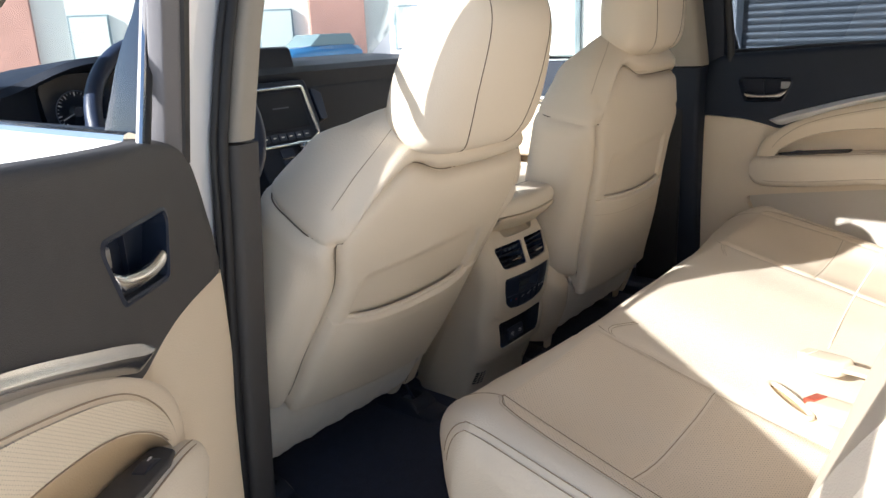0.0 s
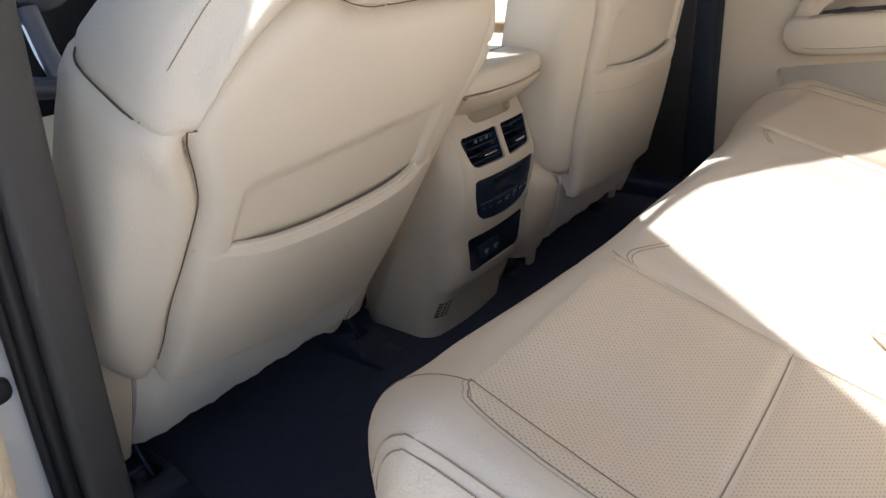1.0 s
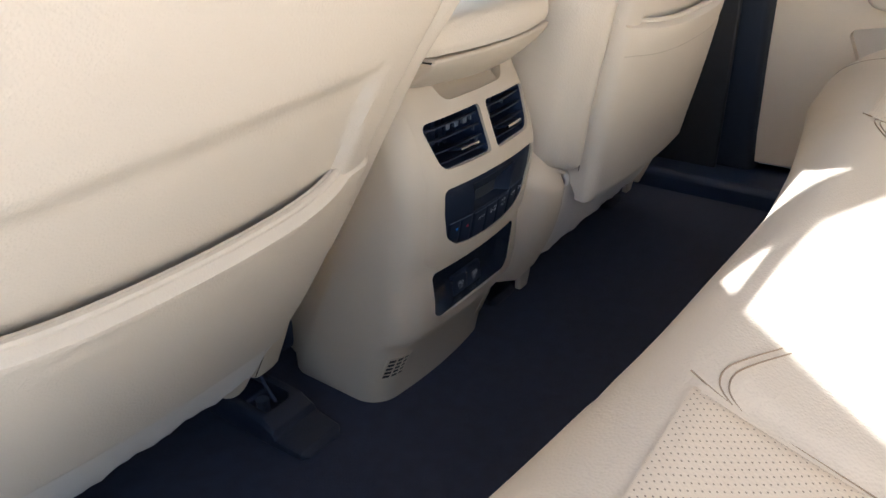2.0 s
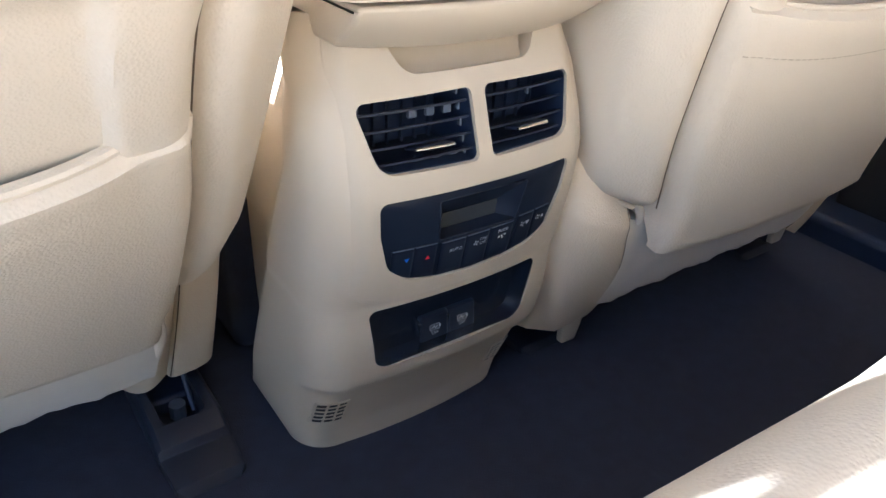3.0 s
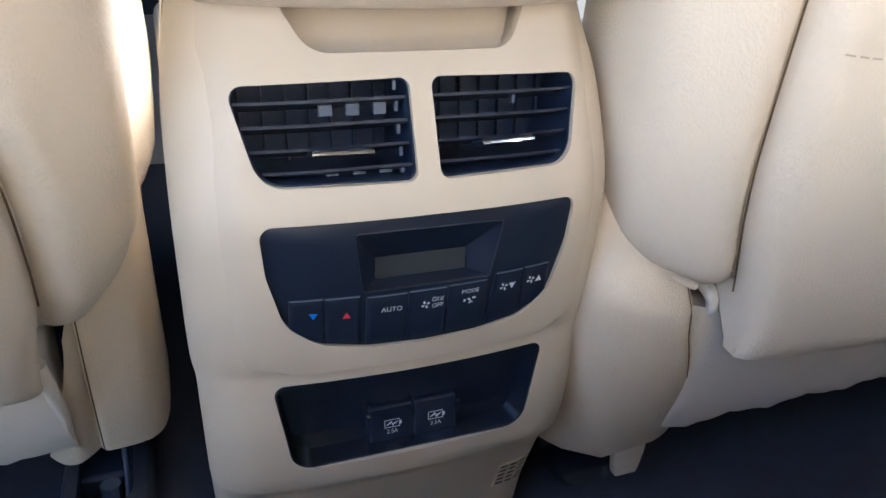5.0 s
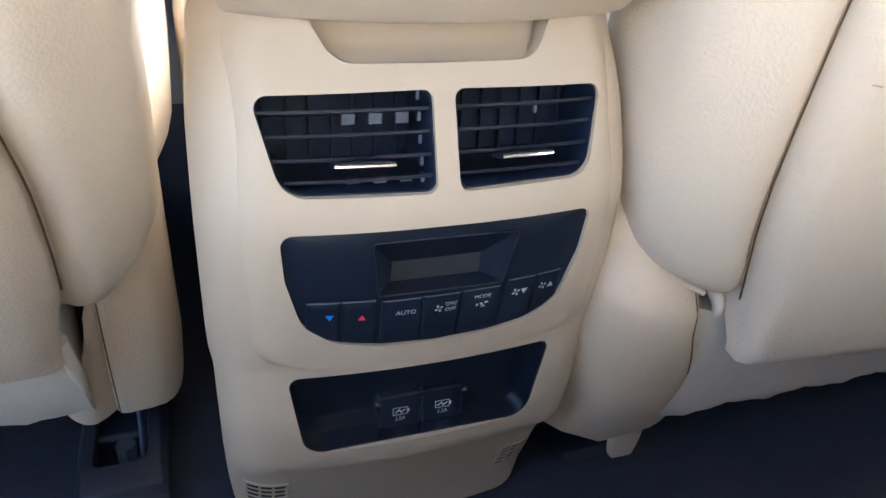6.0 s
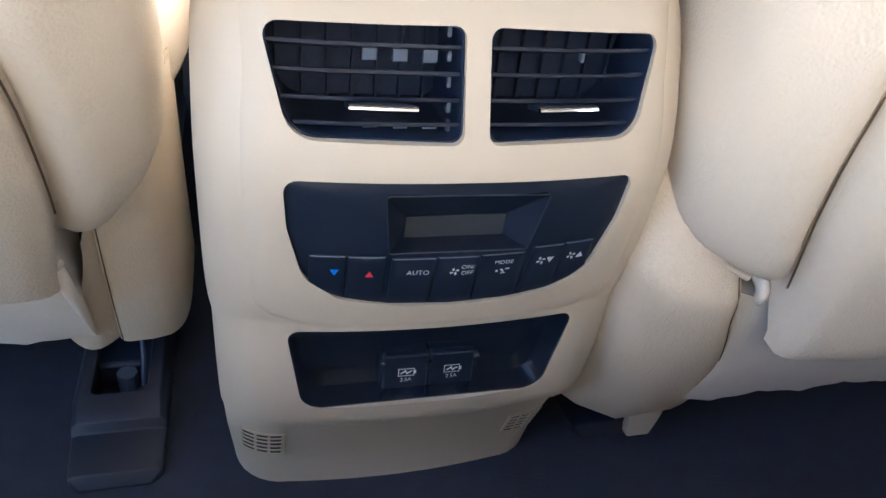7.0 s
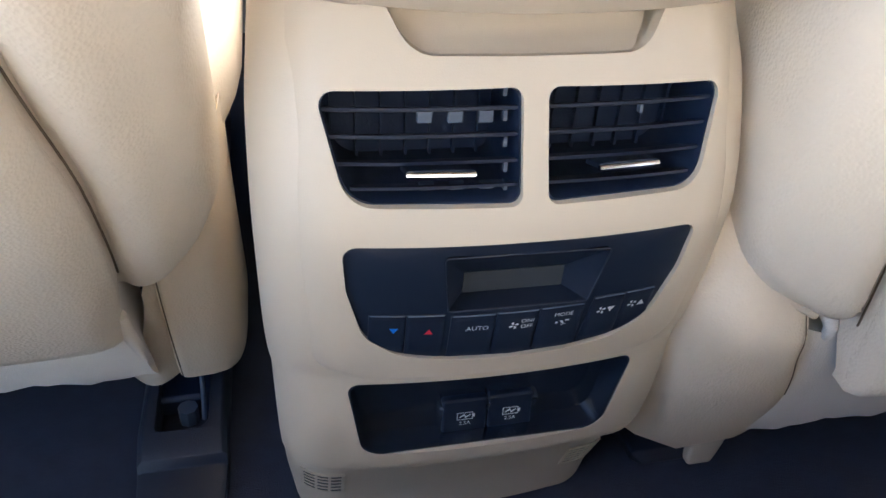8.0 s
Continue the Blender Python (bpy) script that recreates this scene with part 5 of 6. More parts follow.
    part("well_rib", plate(1, 6, lambda u, v: at(0.208 + 0.002 * u, -0.002, 0.69 + 0.044 * v), lambda u, v: at(0.208 + 0.002 * u, -0.009, 0.69 + 0.044 * v)), RAIL, up)
    # chrome pull lever in the lower half of the well
    def lev(u, v, off):
        lo = 0.686 + 0.010 * max(0, (u - 0.86) / 0.14) ** 2 + 0.008 * max(0, (0.10 - u) / 0.10) ** 2
        hi = 0.706 - 0.005 * math.sin(math.pi * min(1, u * 1.2)) + 0.010 * max(0, (u - 0.80) / 0.2)
        z = lo + (hi - lo) * v
        dd = 0.171 + 0.093 * u + 0.010 * u * v - 0.004 * (1 - u) * v
        return at(dd, 0.011 + 0.013 * math.sin(math.pi * (0.10 + 0.75 * v)) + 0.004 * math.sin(math.pi * u) - off, z)
    part("lever", plate(24, 10, lambda u, v: lev(u, v, 0), lambda u, v: lev(u, v, 0.006)), CHROME, up, "satin chrome pull lever", 0.0015)
    part("lock_tab", plate(3, 3, lambda u, v: at(0.252 + 0.022 * u, 0.010, 0.712 + 0.018 * v), lambda u, v: at(0.252 + 0.022 * u, 0.002, 0.712 + 0.018 * v)), STEEL, up, "grey lock tab", 0.002)
    # chrome strip, thick and tapered to its front tip
    def strip(u, v, inner):
        dd = 0.238 + 0.64 * u ** 1.3
        zl, zt = curve(STRIP_LOW, dd), curve(STRIP_TOP, dd)
        z = zl + (zt - zl) * v
        g = math.sqrt(max(0.05, 1 - max(0, 1 - u / 0.06) ** 2))
        ridge = 0.010 * math.sin(math.pi * min(1, v / 0.62) * 0.5) - (0.009 * ((v - 0.62) / 0.38) ** 0.8 if v > 0.62 else 0)
        return at(dd, (0.024 + tilt(z) * 0.6 + ridge * g) if not inner else 0.012, z)
    # the far door's strip takes the brightened chrome in place of real reflections
    part("trim_strip", plate(48, 12, lambda u, v: strip(u, v, 0), lambda u, v: strip(u, v, 1)), CHROME if sg < 0 else CHROME_LIT, D, "satin chrome trim strip")
    # soft pad
    def pad_pt(t, k, lift=0.0):
        dd = 0.212 + 0.67 * t
        g = math.sqrt(max(0.0, 1 - max(0.0, 1 - t / 0.055) ** 2))
        zt, zb = curve(PAD_TOP, dd), curve(ARM_LOW, dd) + 0.03
        zc, hz = (zt + zb) / 2, (zt - zb) / 2
        a_ = 2 * math.pi * k
        return at(dd, 0.008 + max(0.006, 0.042 * (0.45 + 0.55 * g)) * (0.5 + 0.5 * sup(math.cos(a_), 0.4)) + lift, zc + hz * sup(math.sin(a_), 0.75))
    cup = [(dd, z) for dd, z in ARCH] + [(0.74, 0.53), (0.262, 0.53)]
    PADM = cut(skin([[pad_pt((i / 48) ** 1.7, k / 32) for k in range(32)] for i in range(49)]), [skin([[at(dd, 0.0235, z) for dd, z in cup], [at(dd, 0.2, z) for dd, z in cup]])])
    pad = part("door_pad", PADM, VINYL, D, "soft beige door pad with a piped edge", 0.0012, 2)
    PIPE = [(0.86, 0.0505, 0.712), (0.60, 0.0505, 0.692), (0.488, 0.0505, 0.677), (0.40, 0.0505, 0.658), (0.345, 0.0505, 0.642), (0.31, 0.0503, 0.626), (0.280, 0.050, 0.604), (0.260, 0.0495, 0.582), (0.250, 0.0490, 0.560), (0.250, 0.0490, 0.545)]
    part("piping", tube(spline([at(*p) for p in PIPE], 6), 0.0007, 6), THREAD, pad)
    # perforated panel between piping and cup
    def perf(u, v, off):
        dd = 0.262 + 0.58 * u ** 1.2
        hi = curve([(p[0], p[2]) for p in PIPE[::-1][1:]], dd) - 0.005
        lo = curve(ARCH, dd) + 0.0035 if dd < 0.74 else 0.60
        return at(dd, 0.0508 - off, lo + (hi - lo) * v)
    part("perforated_panel", plate(40, 8, lambda u, v: perf(u, v, 0), lambda u, v: perf(u, v, 0.004)), DOOR_PERF if sg < 0 else VINYL, pad, "perforated beige leather panel")
    # lined hollow of the pull cup
    def hollow(u, v, off):
        dd = 0.264 + 0.474 * u
        zt, zb = curve(ARCH, dd) - 0.0005, curve(ARM_TOP, dd) - 0.004
        return at(dd, 0.0490 - 0.024 * math.sin(math.pi / 2 * min(1, v * 1.25)) - off, zt + (zb - zt) * v)
    part("pull_cup", plate(40, 10, lambda u, v: hollow(u, v, 0), lambda u, v: hollow(u, v, 0.0012)), TAN if sg < 0 else VINYL, D, "tan lined pull cup" if sg < 0 else "lined pull cup")
    part("piping", tube([at(dd, 0.0505, curve(ARCH, dd) + 0.001) for dd in [0.268 + 0.46 * i / 40 for i in range(41)]], 0.0006, 6), THREAD, pad)
    # armrest with a flat top
    rg = []
    for i in range(45):
        t = (i / 44) ** 1.6
        dd = 0.205 + 0.68 * t
        zt, zb, no = curve(arm_top, dd), curve(arm_low, dd), curve(ARM_OUT, dd)
        zc, hz = (zt + zb) / 2, (zt - zb) / 2
        rg.append([at(dd, 0.018 + (no - 0.018) * (0.5 + 0.5 * sup(math.cos(a), 0.42)), zc + hz * sup(math.sin(a), 0.45)) for a in [2 * math.pi * k / 28 for k in range(28)]])
    arm = part("armrest", skin(rg), LEATHER, D, "padded beige armrest")
    line = [0.222 + 0.60 * (i / 30) ** 1.3 for i in range(31)]
    part("piping", tube([at(dd, curve(ARM_OUT, dd) - 0.006, curve(ARM_TOP, dd) - 0.0035) for dd in line], 0.0008, 6), THREAD, arm)
    part("stitching", tube([at(dd, curve(ARM_OUT, dd) - 0.0125, curve(ARM_TOP, dd) - 0.0006) for dd in line], 0.0007, 6), THREAD, arm)
    part("piping", tube([at(dd, curve(ARM_OUT, dd) - 0.001, curve(ARM_LOW, dd) + 0.015) for dd in line[2:]], 0.0006, 6), THREAD, arm)
    # window switch on the armrest
    sw = rounded([(0.262, 0.030), (0.275, 0.062), (0.300, 0.070), (0.350, 0.074), (0.43, 0.070), (0.43, 0.030), (0.33, 0.028)], 0.010, 5)
    base = part("switch_panel", skin([[at(dd, n, curve(ARM_TOP, dd) - 0.012) for dd, n in sw], [at(dd, n, curve(ARM_TOP, dd) + 0.0035) for dd, n in sw]]), DARK, arm, "charcoal window switch panel", 0.002, 3)
    part("window_switch", plate(8, 4, lambda u, v: at(0.296 + 0.032 * u, 0.043 + 0.015 * v, 0.5635 + 0.0045 * u + 0.003 * math.sin(math.pi * u)), lambda u, v: at(0.296 + 0.032 * u, 0.043 + 0.015 * v, 0.556)), RAIL, base, "", 0.001)
    part("switch_mark", plate(1, 1, lambda u, v: at(0.302 + 0.010 * u, 0.049 + 0.002 * v, 0.5682), lambda u, v: at(0.302 + 0.010 * u, 0.049 + 0.002 * v, 0.5672)), PRINT, base)
    # painted door shell
    def shell(u, v, n):
        z = -0.02 + (belt(L * u) - 0.055 + 0.02) * v
        return at((start(z) - 0.004) * (1 - u) ** 2 + (L + 0.018) * u, n(v), z)
    part("outer_skin", plate(24, 20, lambda u, v: shell(u, v, lambda v: -0.135 + 0.05 * (2 * v - 1) ** 2), lambda u, v: shell(u, v, lambda v: -0.020)), WHITE_PAINT, D, "white painted door shell", 0.004)
    # window frame: a broad upright, then a lighter run along the roof
    lean = 0.115
    base_d = 0.068 if sg < 0 else 0.075
    up_r = []
    slant = 0.05 if sg < 0 else 0.0
    trim = 0.036 if sg < 0 else 0.0
    for i in range(13):
        t = i / 12
        z, n, dd = 0.760 + 0.42 * t, -0.004 + 0.10 * t, base_d + slant * t
        up_r.append([at(dd + a, n + b_, z) for a, b_ in rounded([(-0.040 + trim, -0.016), (0.040, -0.016), (0.036, 0.004), (0.012, 0.010), (-0.022 + trim * 0.7, 0.010)], 0.004, 3)])
    # upright and frame of the far door get their shade by the darker colour
    part("frame_upright", skin(up_r), UPRIGHT if sg < 0 else DASH, D, "grey trimmed window upright, darkened for shade on the far door")
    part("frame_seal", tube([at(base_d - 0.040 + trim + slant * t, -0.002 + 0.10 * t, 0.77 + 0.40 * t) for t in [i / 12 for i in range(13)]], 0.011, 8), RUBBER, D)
    part("window_frame", tube(spline([at(base_d + slant, -0.022 + lean, 1.165), at(0.20, -0.03 + lean, 1.19), at(0.45, -0.03 + lean, 1.20), at(0.72, -0.03 + lean, 1.165), at(0.82, -0.03 + lean * 0.6, 1.0), at(0.88, -0.03, BELT - 0.02)], 6), 0.020, 10, squash=0.9), DARK if sg < 0 else DASH, D, "charcoal trimmed window frame, darkened for shade on the far door")
    if window:
        part("sill_seal", tube([at(0.12 + 0.76 * t / 10, -0.018, belt(0.12 + 0.76 * t / 10) - 0.002) for t in range(11)], 0.006, 8), RUBBER, D)
    if window:
        q = [at(0.06, -0.03, BELT - 0.01), at(0.88, -0.03, BELT - 0.01), at(0.74, -0.03 + lean, 1.175), at(0.06, -0.03 + lean, 1.19)]
        nn = (q[1] - q[0]).cross(q[3] - q[0]).normalized() * 0.004
        part("window_pane", skin([q, [p + nn for p in q]]), TINTED, D, "dark tinted door glass")
    return D


rear_door(1, (0.790, 0.0), 0, "closed rear door with charcoal top darkened for shade, chrome strip and beige armrest", True)
rear_door(-1, (-0.735, -0.048), 55.8, "open rear door with charcoal top, chrome strip and lowered window", False)

# ---- front doors and posts between the doors ----
def front_door(sg, label):
    D = thing("front_door", (sg * 0.80, 0.4, 0.0), label, "car door", "front doors")
    x = lambda a: sg * a
    def inner(u, v, off):
        z = 0.22 + (0.790 - 0.22) * v
        return (x(0.735 + 0.02 * v ** 3 + off), 0.02 + 0.95 * u, z)
    part("lower_panel", plate(16, 12, lambda u, v: inner(u, v * 0.78, 0), lambda u, v: inner(u, v * 0.78, 0.03)), VINYL, D, "beige lower door panel", 0.004)
    if sg > 0:
        part("door_seal", box(0.722, 0.7345, -0.03, 0.085, 0.16, 0.665), RUBBER, D, "black rubber door seal", 0.004, 3)
    part("upper_panel", plate(16, 6, lambda u, v: inner(u, 0.79 + 0.21 * v, -0.006), lambda u, v: inner(u, 0.79 + 0.21 * v, 0.03)), DASH, D, "navy black upper door panel", 0.008, 3)
    part("trim_strip", tube([(x(0.730), 0.04 + 0.9 * t / 10, 0.672 + 0.012 * math.sin(t / 3)) for t in range(11)], 0.009, 8), CHROME, D, "satin chrome trim strip")
    part("armrest", blob((x(0.705), 0.45, 0.555), (0.05, 0.30, 0.035), 0.5, 28, 12), VINYL, D)
    part("outer_skin", plate(20, 14, lambda u, v: (x(0.885 - 0.045 * (2 * v - 1) ** 2), -0.065 + 1.13 * u, -0.02 + 0.81 * v), lambda u, v: (x(0.836), -0.065 + 1.13 * u, -0.02 + 0.81 * v)), WHITE_PAINT, D, "white painted door skin", 0.006)
    part("belt_moulding", tube([(x(0.842), -0.098 + 1.11 * t / 10, 0.797) for t in range(11)], 0.0075, 8), BRIGHT, D, "bright window moulding")
    lean = 0.14
    run = spline([(x(0.844), -0.125, 0.792), (x(0.80), -0.094, 0.92), (x(0.785), -0.080, 0.955), (x(0.755), -0.045, 0.982), (x(0.735), 0.05, 0.985), (x(0.735), 0.30, 0.985), (x(0.745), 0.60, 0.955), (x(0.80), 1.02, 0.80)], 6)
    part("window_frame", tube(run, 0.0050, 10), RUBBER, D, "black window frame")
    part("frame_moulding", tube([p + Vector((x(0.007), -0.004, 0.003)) for p in run], 0.0038, 8), BRIGHT, D, "bright moulding round the window")
    # unseen plate above the opening, added to keep sun off the front seats
    hd = [(x(0.715), 0.02, 0.985), (x(0.715), 0.30, 0.985), (x(0.73), 0.60, 0.955)]
    part("header_sun_block", plate(12, 3, lambda u, v: Vector(spline(hd, 6)[int(u * 12)]) + Vector((-x(0.095) * v, 0, 0.19 * v)), lambda u, v: Vector(spline(hd, 6)[int(u * 12)]) + Vector((x(0.02) - x(0.095) * v, 0, 0.19 * v))), GLOSS, D, "gloss black plate added above the window to block sun")
    return D


front_door(-1, "closed white driver door with a bright window moulding")
front_door(1, "closed passenger door with navy top and chrome strip")

# post beside the open door: edge between trim and seal, x and y by height
GAP_X = [(0.16, 0.680), (0.45, 0.693), (0.75, 0.701), (0.84, 0.688), (1.0, 0.640), (1.2, 0.560)]
GAP_Y = [(0.16, 0.034), (0.45, -0.006), (0.75, -0.049), (0.84, -0.055), (1.0, -0.052), (1.2, -0.045)]


def open_side_post():
    B = thing("door_post", (-0.70, 0.0, FLOOR), "door post with beige upper trim, charcoal lower trim and white jamb", "car pillar", "door posts", "structure")
    def ring(z, corners, r):
        x, y = curve(GAP_X, z), curve(GAP_Y, z)
        return [(-(x + p), y + q, z) for p, q in rounded(corners, r, 4)]
    low = [(-0.046, 0.004), (-0.002, -0.004), (-0.002, 0.12), (-0.046, 0.12)]
    part("lower_trim", skin([ring(0.155 + 0.613 * i / 16, low, 0.010) for i in range(17)]), DARK, B, "charcoal lower post trim, darkened for shade on the far side")
    high = [(-0.040, 0.004), (-0.003, -0.003), (-0.003, 0.10), (-0.040, 0.10)]
    part("upper_trim", skin([ring(0.772 + 0.42 * i / 12, high, 0.010) for i in range(13)]), HEADLINER, B, "beige upper post trim")
    deep = lambda z: curve([(0.70, 0.105), (0.79, 0.068), (0.87, 0.045), (0.93, 0.020), (1.2, 0.020)], z)
    jamb = lambda z: [(0.012, 0.016), (0.045, 0.012), (0.108, -0.004), (0.108, deep(z)), (0.062, 0.11), (0.012, 0.11)]
    part("painted_post", skin([ring(-0.02 + 1.21 * i / 30, jamb(-0.02 + 1.21 * i / 30), 0.006) for i in range(31)]), WHITE_PAINT, B, "white painted body post")
    cover = lambda z: [(0.106, -0.003), (0.112, -0.003), (0.112, deep(z) - 0.001), (0.106, deep(z) - 0.001)]
    part("post_cover", skin([ring(0.785 + 0.40 * i / 16, cover(0.785 + 0.40 * i / 16), 0.001) for i in range(17)]), GLOSS, B, "gloss black outer post cover")
    for off, r in ((0.0075, 0.0070), (0.0165, 0.0042)):
        part("door_seal", tube([(-(curve(GAP_X, z) + off), curve(GAP_Y, z) + 0.003 + off * 0.3, z) for z in [0.16 + 1.03 * i / 30 for i in range(31)]], r, 10), RUBBER, B, "black rubber door seal")
    part("bump_stop", blob((-0.727, 0.006, 0.455), (0.011, 0.008, 0.011), 0.8, 16, 8), RUBBER, B, "small black rubber stop")


open_side_post()
for sg in (1,):
    back = 0.045 if sg > 0 else 0.0
    x = lambda a: sg * (a + (0.022 if sg > 0 else 0.0))
    B = thing("door_post", (x(0.75), -0.06, FLOOR), "door post with beige upper trim, lower trim darkened for shade and rubber seal", "car pillar", "door posts", "structure")
    up = [[(x(a), b, z) for a, b in rounded([(0.703 - lx, -0.115 + back + ly), (0.775 - lx, -0.120 + back + ly), (0.775 - lx, 0.03), (0.703 - lx, 0.02)], 0.012, 4)] for z, lx, ly in ((0.772, 0.0, 0.0), (0.86, 0.012, 0.006), (0.98, 0.045, 0.016), (1.10, 0.095, 0.026), (1.20, 0.14, 0.036))]
    part("upper_trim", skin(up), HEADLINER, B, "beige upper post trim")
    lw = [[(x(a), b, z) for a, b in rounded([(0.700 + lx, -0.115 + back - ly * (0.4 if sg > 0 else 1)), (0.772, -0.120 + back - ly * (0.4 if sg > 0 else 1)), (0.772, 0.05 + ly), (0.700 + lx, 0.05 + ly)], 0.014, 4)] for z, lx, ly in ((0.16, 0.02, 0.05), (0.25, 0.018, 0.03), (0.40, 0.012, 0.012), (0.60, 0.004, 0.0), (0.768, 0.0, 0.0))]
    # shade of the far post is put into this darker trim colour
    part("lower_trim", skin(lw), DARK if sg < 0 else DASH, B, "charcoal lower post trim, darkened for shade on the far side")
    jm = [[(x(a), b, z) for a, b in rounded([(0.776 - lx, -0.130 + ly), (0.806 - lx, -0.118 + ly), (0.806 - lx, 0.02), (0.776 - lx, 0.02)], 0.010, 3)] for z, lx, ly in ((-0.02, 0.0, 0.078), (0.40, 0.0, 0.078), (0.58, 0.0, 0.075), (0.66, 0.0, 0.055), (0.72, 0.0, 0.028), (0.76, 0.0, 0.008), (0.80, 0.0, 0.0), (0.98, 0.045, 0.012), (1.20, 0.14, 0.03))]
    part("painted_post", skin(jm), WHITE_PAINT, B, "white painted body post")
    part("bump_stop", blob((x(0.786), -0.050, 0.53), (0.008, 0.010, 0.008), 0.8, 16, 8), RUBBER, B, "small black rubber stop")
    seal = [(x(0.760 - lx), -0.128 + ly, z) for z, lx, ly in ((0.19, -0.005, -0.05), (0.30, 0.0, -0.022), (0.45, 0.0, -0.006), (0.60, 0.0, 0.0), (0.78, 0.0, 0.0), (0.90, 0.02, 0.006), (1.0, 0.05, 0.012), (1.12, 0.10, 0.02), (1.20, 0.14, 0.03))]
    part("door_seal", tube(spline(seal, 5), 0.010, 10), RUBBER, B, "black rubber door seal")

# ---- dashboard ----
DB = thing("dashboard", (0, 0.95, 0.4), "navy black dashboard with screen, dials and centre stack", "dashboard")
rg = []
for i in range(61):
    x = -0.74 + 1.48 * i / 60
    hood = math.exp(-((x + 0.37) / 0.185) ** 4)
    side = 0.02 * max(0, (abs(x) - 0.5) / 0.24) ** 2
    rg.append([(x, y, z - side) for y, z in ((1.25, 0.45), (1.25, 0.800), (1.05, 0.822 + 0.004 * hood), (0.92, 0.832 + 0.020 * hood), (0.80 - 0.04 * hood, 0.826 + 0.038 * hood), (0.765 - 0.060 * hood, 0.815 + 0.052 * hood), (0.755 - 0.060 * hood, 0.800 + 0.056 * hood), (0.76, 0.782 + 0.056 * hood), (0.775, 0.75), (0.79, 0.66), (0.80, 0.56), (0.84, 0.45))])
part("top", skin(rg), DASH, DB)
part("glovebox_pad", plate(20, 8, lambda u, v: (0.15 + 0.56 * u, 0.768 + 0.012 * v, 0.765 - 0.135 * v), lambda u, v: (0.15 + 0.56 * u, 0.80, 0.765 - 0.135 * v)), DASH, DB, "navy black glovebox pad", 0.01, 3)
part("knee_panel", box(0.14, 0.72, 0.790, 0.86, 0.40, 0.590), VINYL, DB, "beige lower dashboard panel", 0.015, 3)
# sloping centre stack
def on_stack(x, s, off=0.0):
    """Point of the stack's face, s metres below its top edge."""
    return Vector((x, 0.7415 - 0.383 * s - 0.92 * off, 0.7725 - 0.924 * s + 0.38 * off))
def stack_slab(o, front, back):
    return skin([[on_stack(x, s, front) for x, s in o], [on_stack(x, s, back) for x, s in o]])
st = part("stack_panel", stack_slab(rounded([(-0.125, -0.012), (0.125, -0.012), (0.128, 0.10), (0.098, 0.19), (0.09, 0.30), (-0.09, 0.30), (-0.098, 0.19), (-0.128, 0.10)], 0.012, 4), 0.0, -0.16), PANEL, DB, "", 0.004)
part("screen_surround", tube([on_stack(x, s, 0.003) for x, s in rounded([(-0.104, 0.008), (0.104, 0.008), (0.106, 0.132), (0.074, 0.152), (-0.074, 0.152), (-0.106, 0.132)], 0.010, 4)], 0.0042, 8, closed=True), CHROME, st, "satin chrome surround")
part("screen", stack_slab(rounded([(-0.088, 0.020), (0.088, 0.020), (0.088, 0.112), (-0.088, 0.112)], 0.003, 3), 0.003, -0.005), SCREEN, st, "dark touch screen")
bm = bmesh.new()
bm.faces.new([bm.verts.new(on_stack(x, s, 0.0034)) for x, s in ((-0.012, 0.060), (0.040, 0.060), (0.040, 0.057), (-0.012, 0.057))])
part("screen_mark", bm, GREY, st)
for q in range(6):
    x = -0.074 + 0.026 * q
    part("stack_button", stack_slab(rounded([(x, 0.122), (x + 0.022, 0.122), (x + 0.022, 0.140), (x, 0.140)], 0.002, 2), 0.003, -0.004), BLACK, st, "", 0.001)
    bm = bmesh.new()
    bm.faces.new([bm.verts.new(on_stack(a, b, 0.0034)) for a, b in ((x + 0.006, 0.132), (x + 0.016, 0.132), (x + 0.016, 0.130), (x + 0.006, 0.130))])
    part("button_mark", bm, PRINT, st)
for sg in (-1, 1):
    for q in range(2):
        s0 = 0.160 + 0.028 * q
        x0 = 0.114 if sg > 0 else 0.010
        part("stack_button", stack_slab(rounded([(x0 - 0.045, s0), (x0 - 0.004, s0), (x0 - 0.004, s0 + 0.022), (x0 - 0.045, s0 + 0.022)], 0.003, 2), 0.004, -0.004), BLACK, st, "", 0.001)
        part("button_edge", stack_slab([(x0 - 0.042, s0 + 0.0235), (x0 - 0.007, s0 + 0.0235), (x0 - 0.007, s0 + 0.0250), (x0 - 0.042, s0 + 0.0250)], 0.003, -0.002), CHROME, st)
    part("side_vent", stack_slab(rounded([(sg * 0.132, 0.01), (sg * 0.165, 0.03), (sg * 0.158, 0.10), (sg * 0.136, 0.10)], 0.006, 3), 0.0, -0.05), BLACK, DB, "black side air vent", 0.003)
k = part("knob", tube([on_stack(0.040, 0.176, 0.028), on_stack(0.040, 0.176, 0.0)], 0.021, 28), CHROME, st, "round chrome knob", 0.002)
part("knob_cap", tube([on_stack(0.040, 0.176, 0.030), on_stack(0.040, 0.176, 0.01)], 0.014, 24), BLACK, k, "black knob centre")
# hooded upper display
part("upper_display", skin([[(x, y, z) for x, z in rounded([(-0.125 * k, z0), (0.125 * k, z0), (0.105 * k, z1), (-0.105 * k, z1)], 0.016 * k, 5)] for y, k, z0, z1 in ((0.765, 0.97, 0.782, 0.862), (0.772, 1.0, 0.780, 0.866), (0.82, 1.0, 0.79, 0.864), (0.90, 0.9, 0.80, 0.850), (0.98, 0.75, 0.805, 0.832))]), DASH, DB, "hooded upper display", 0.003)
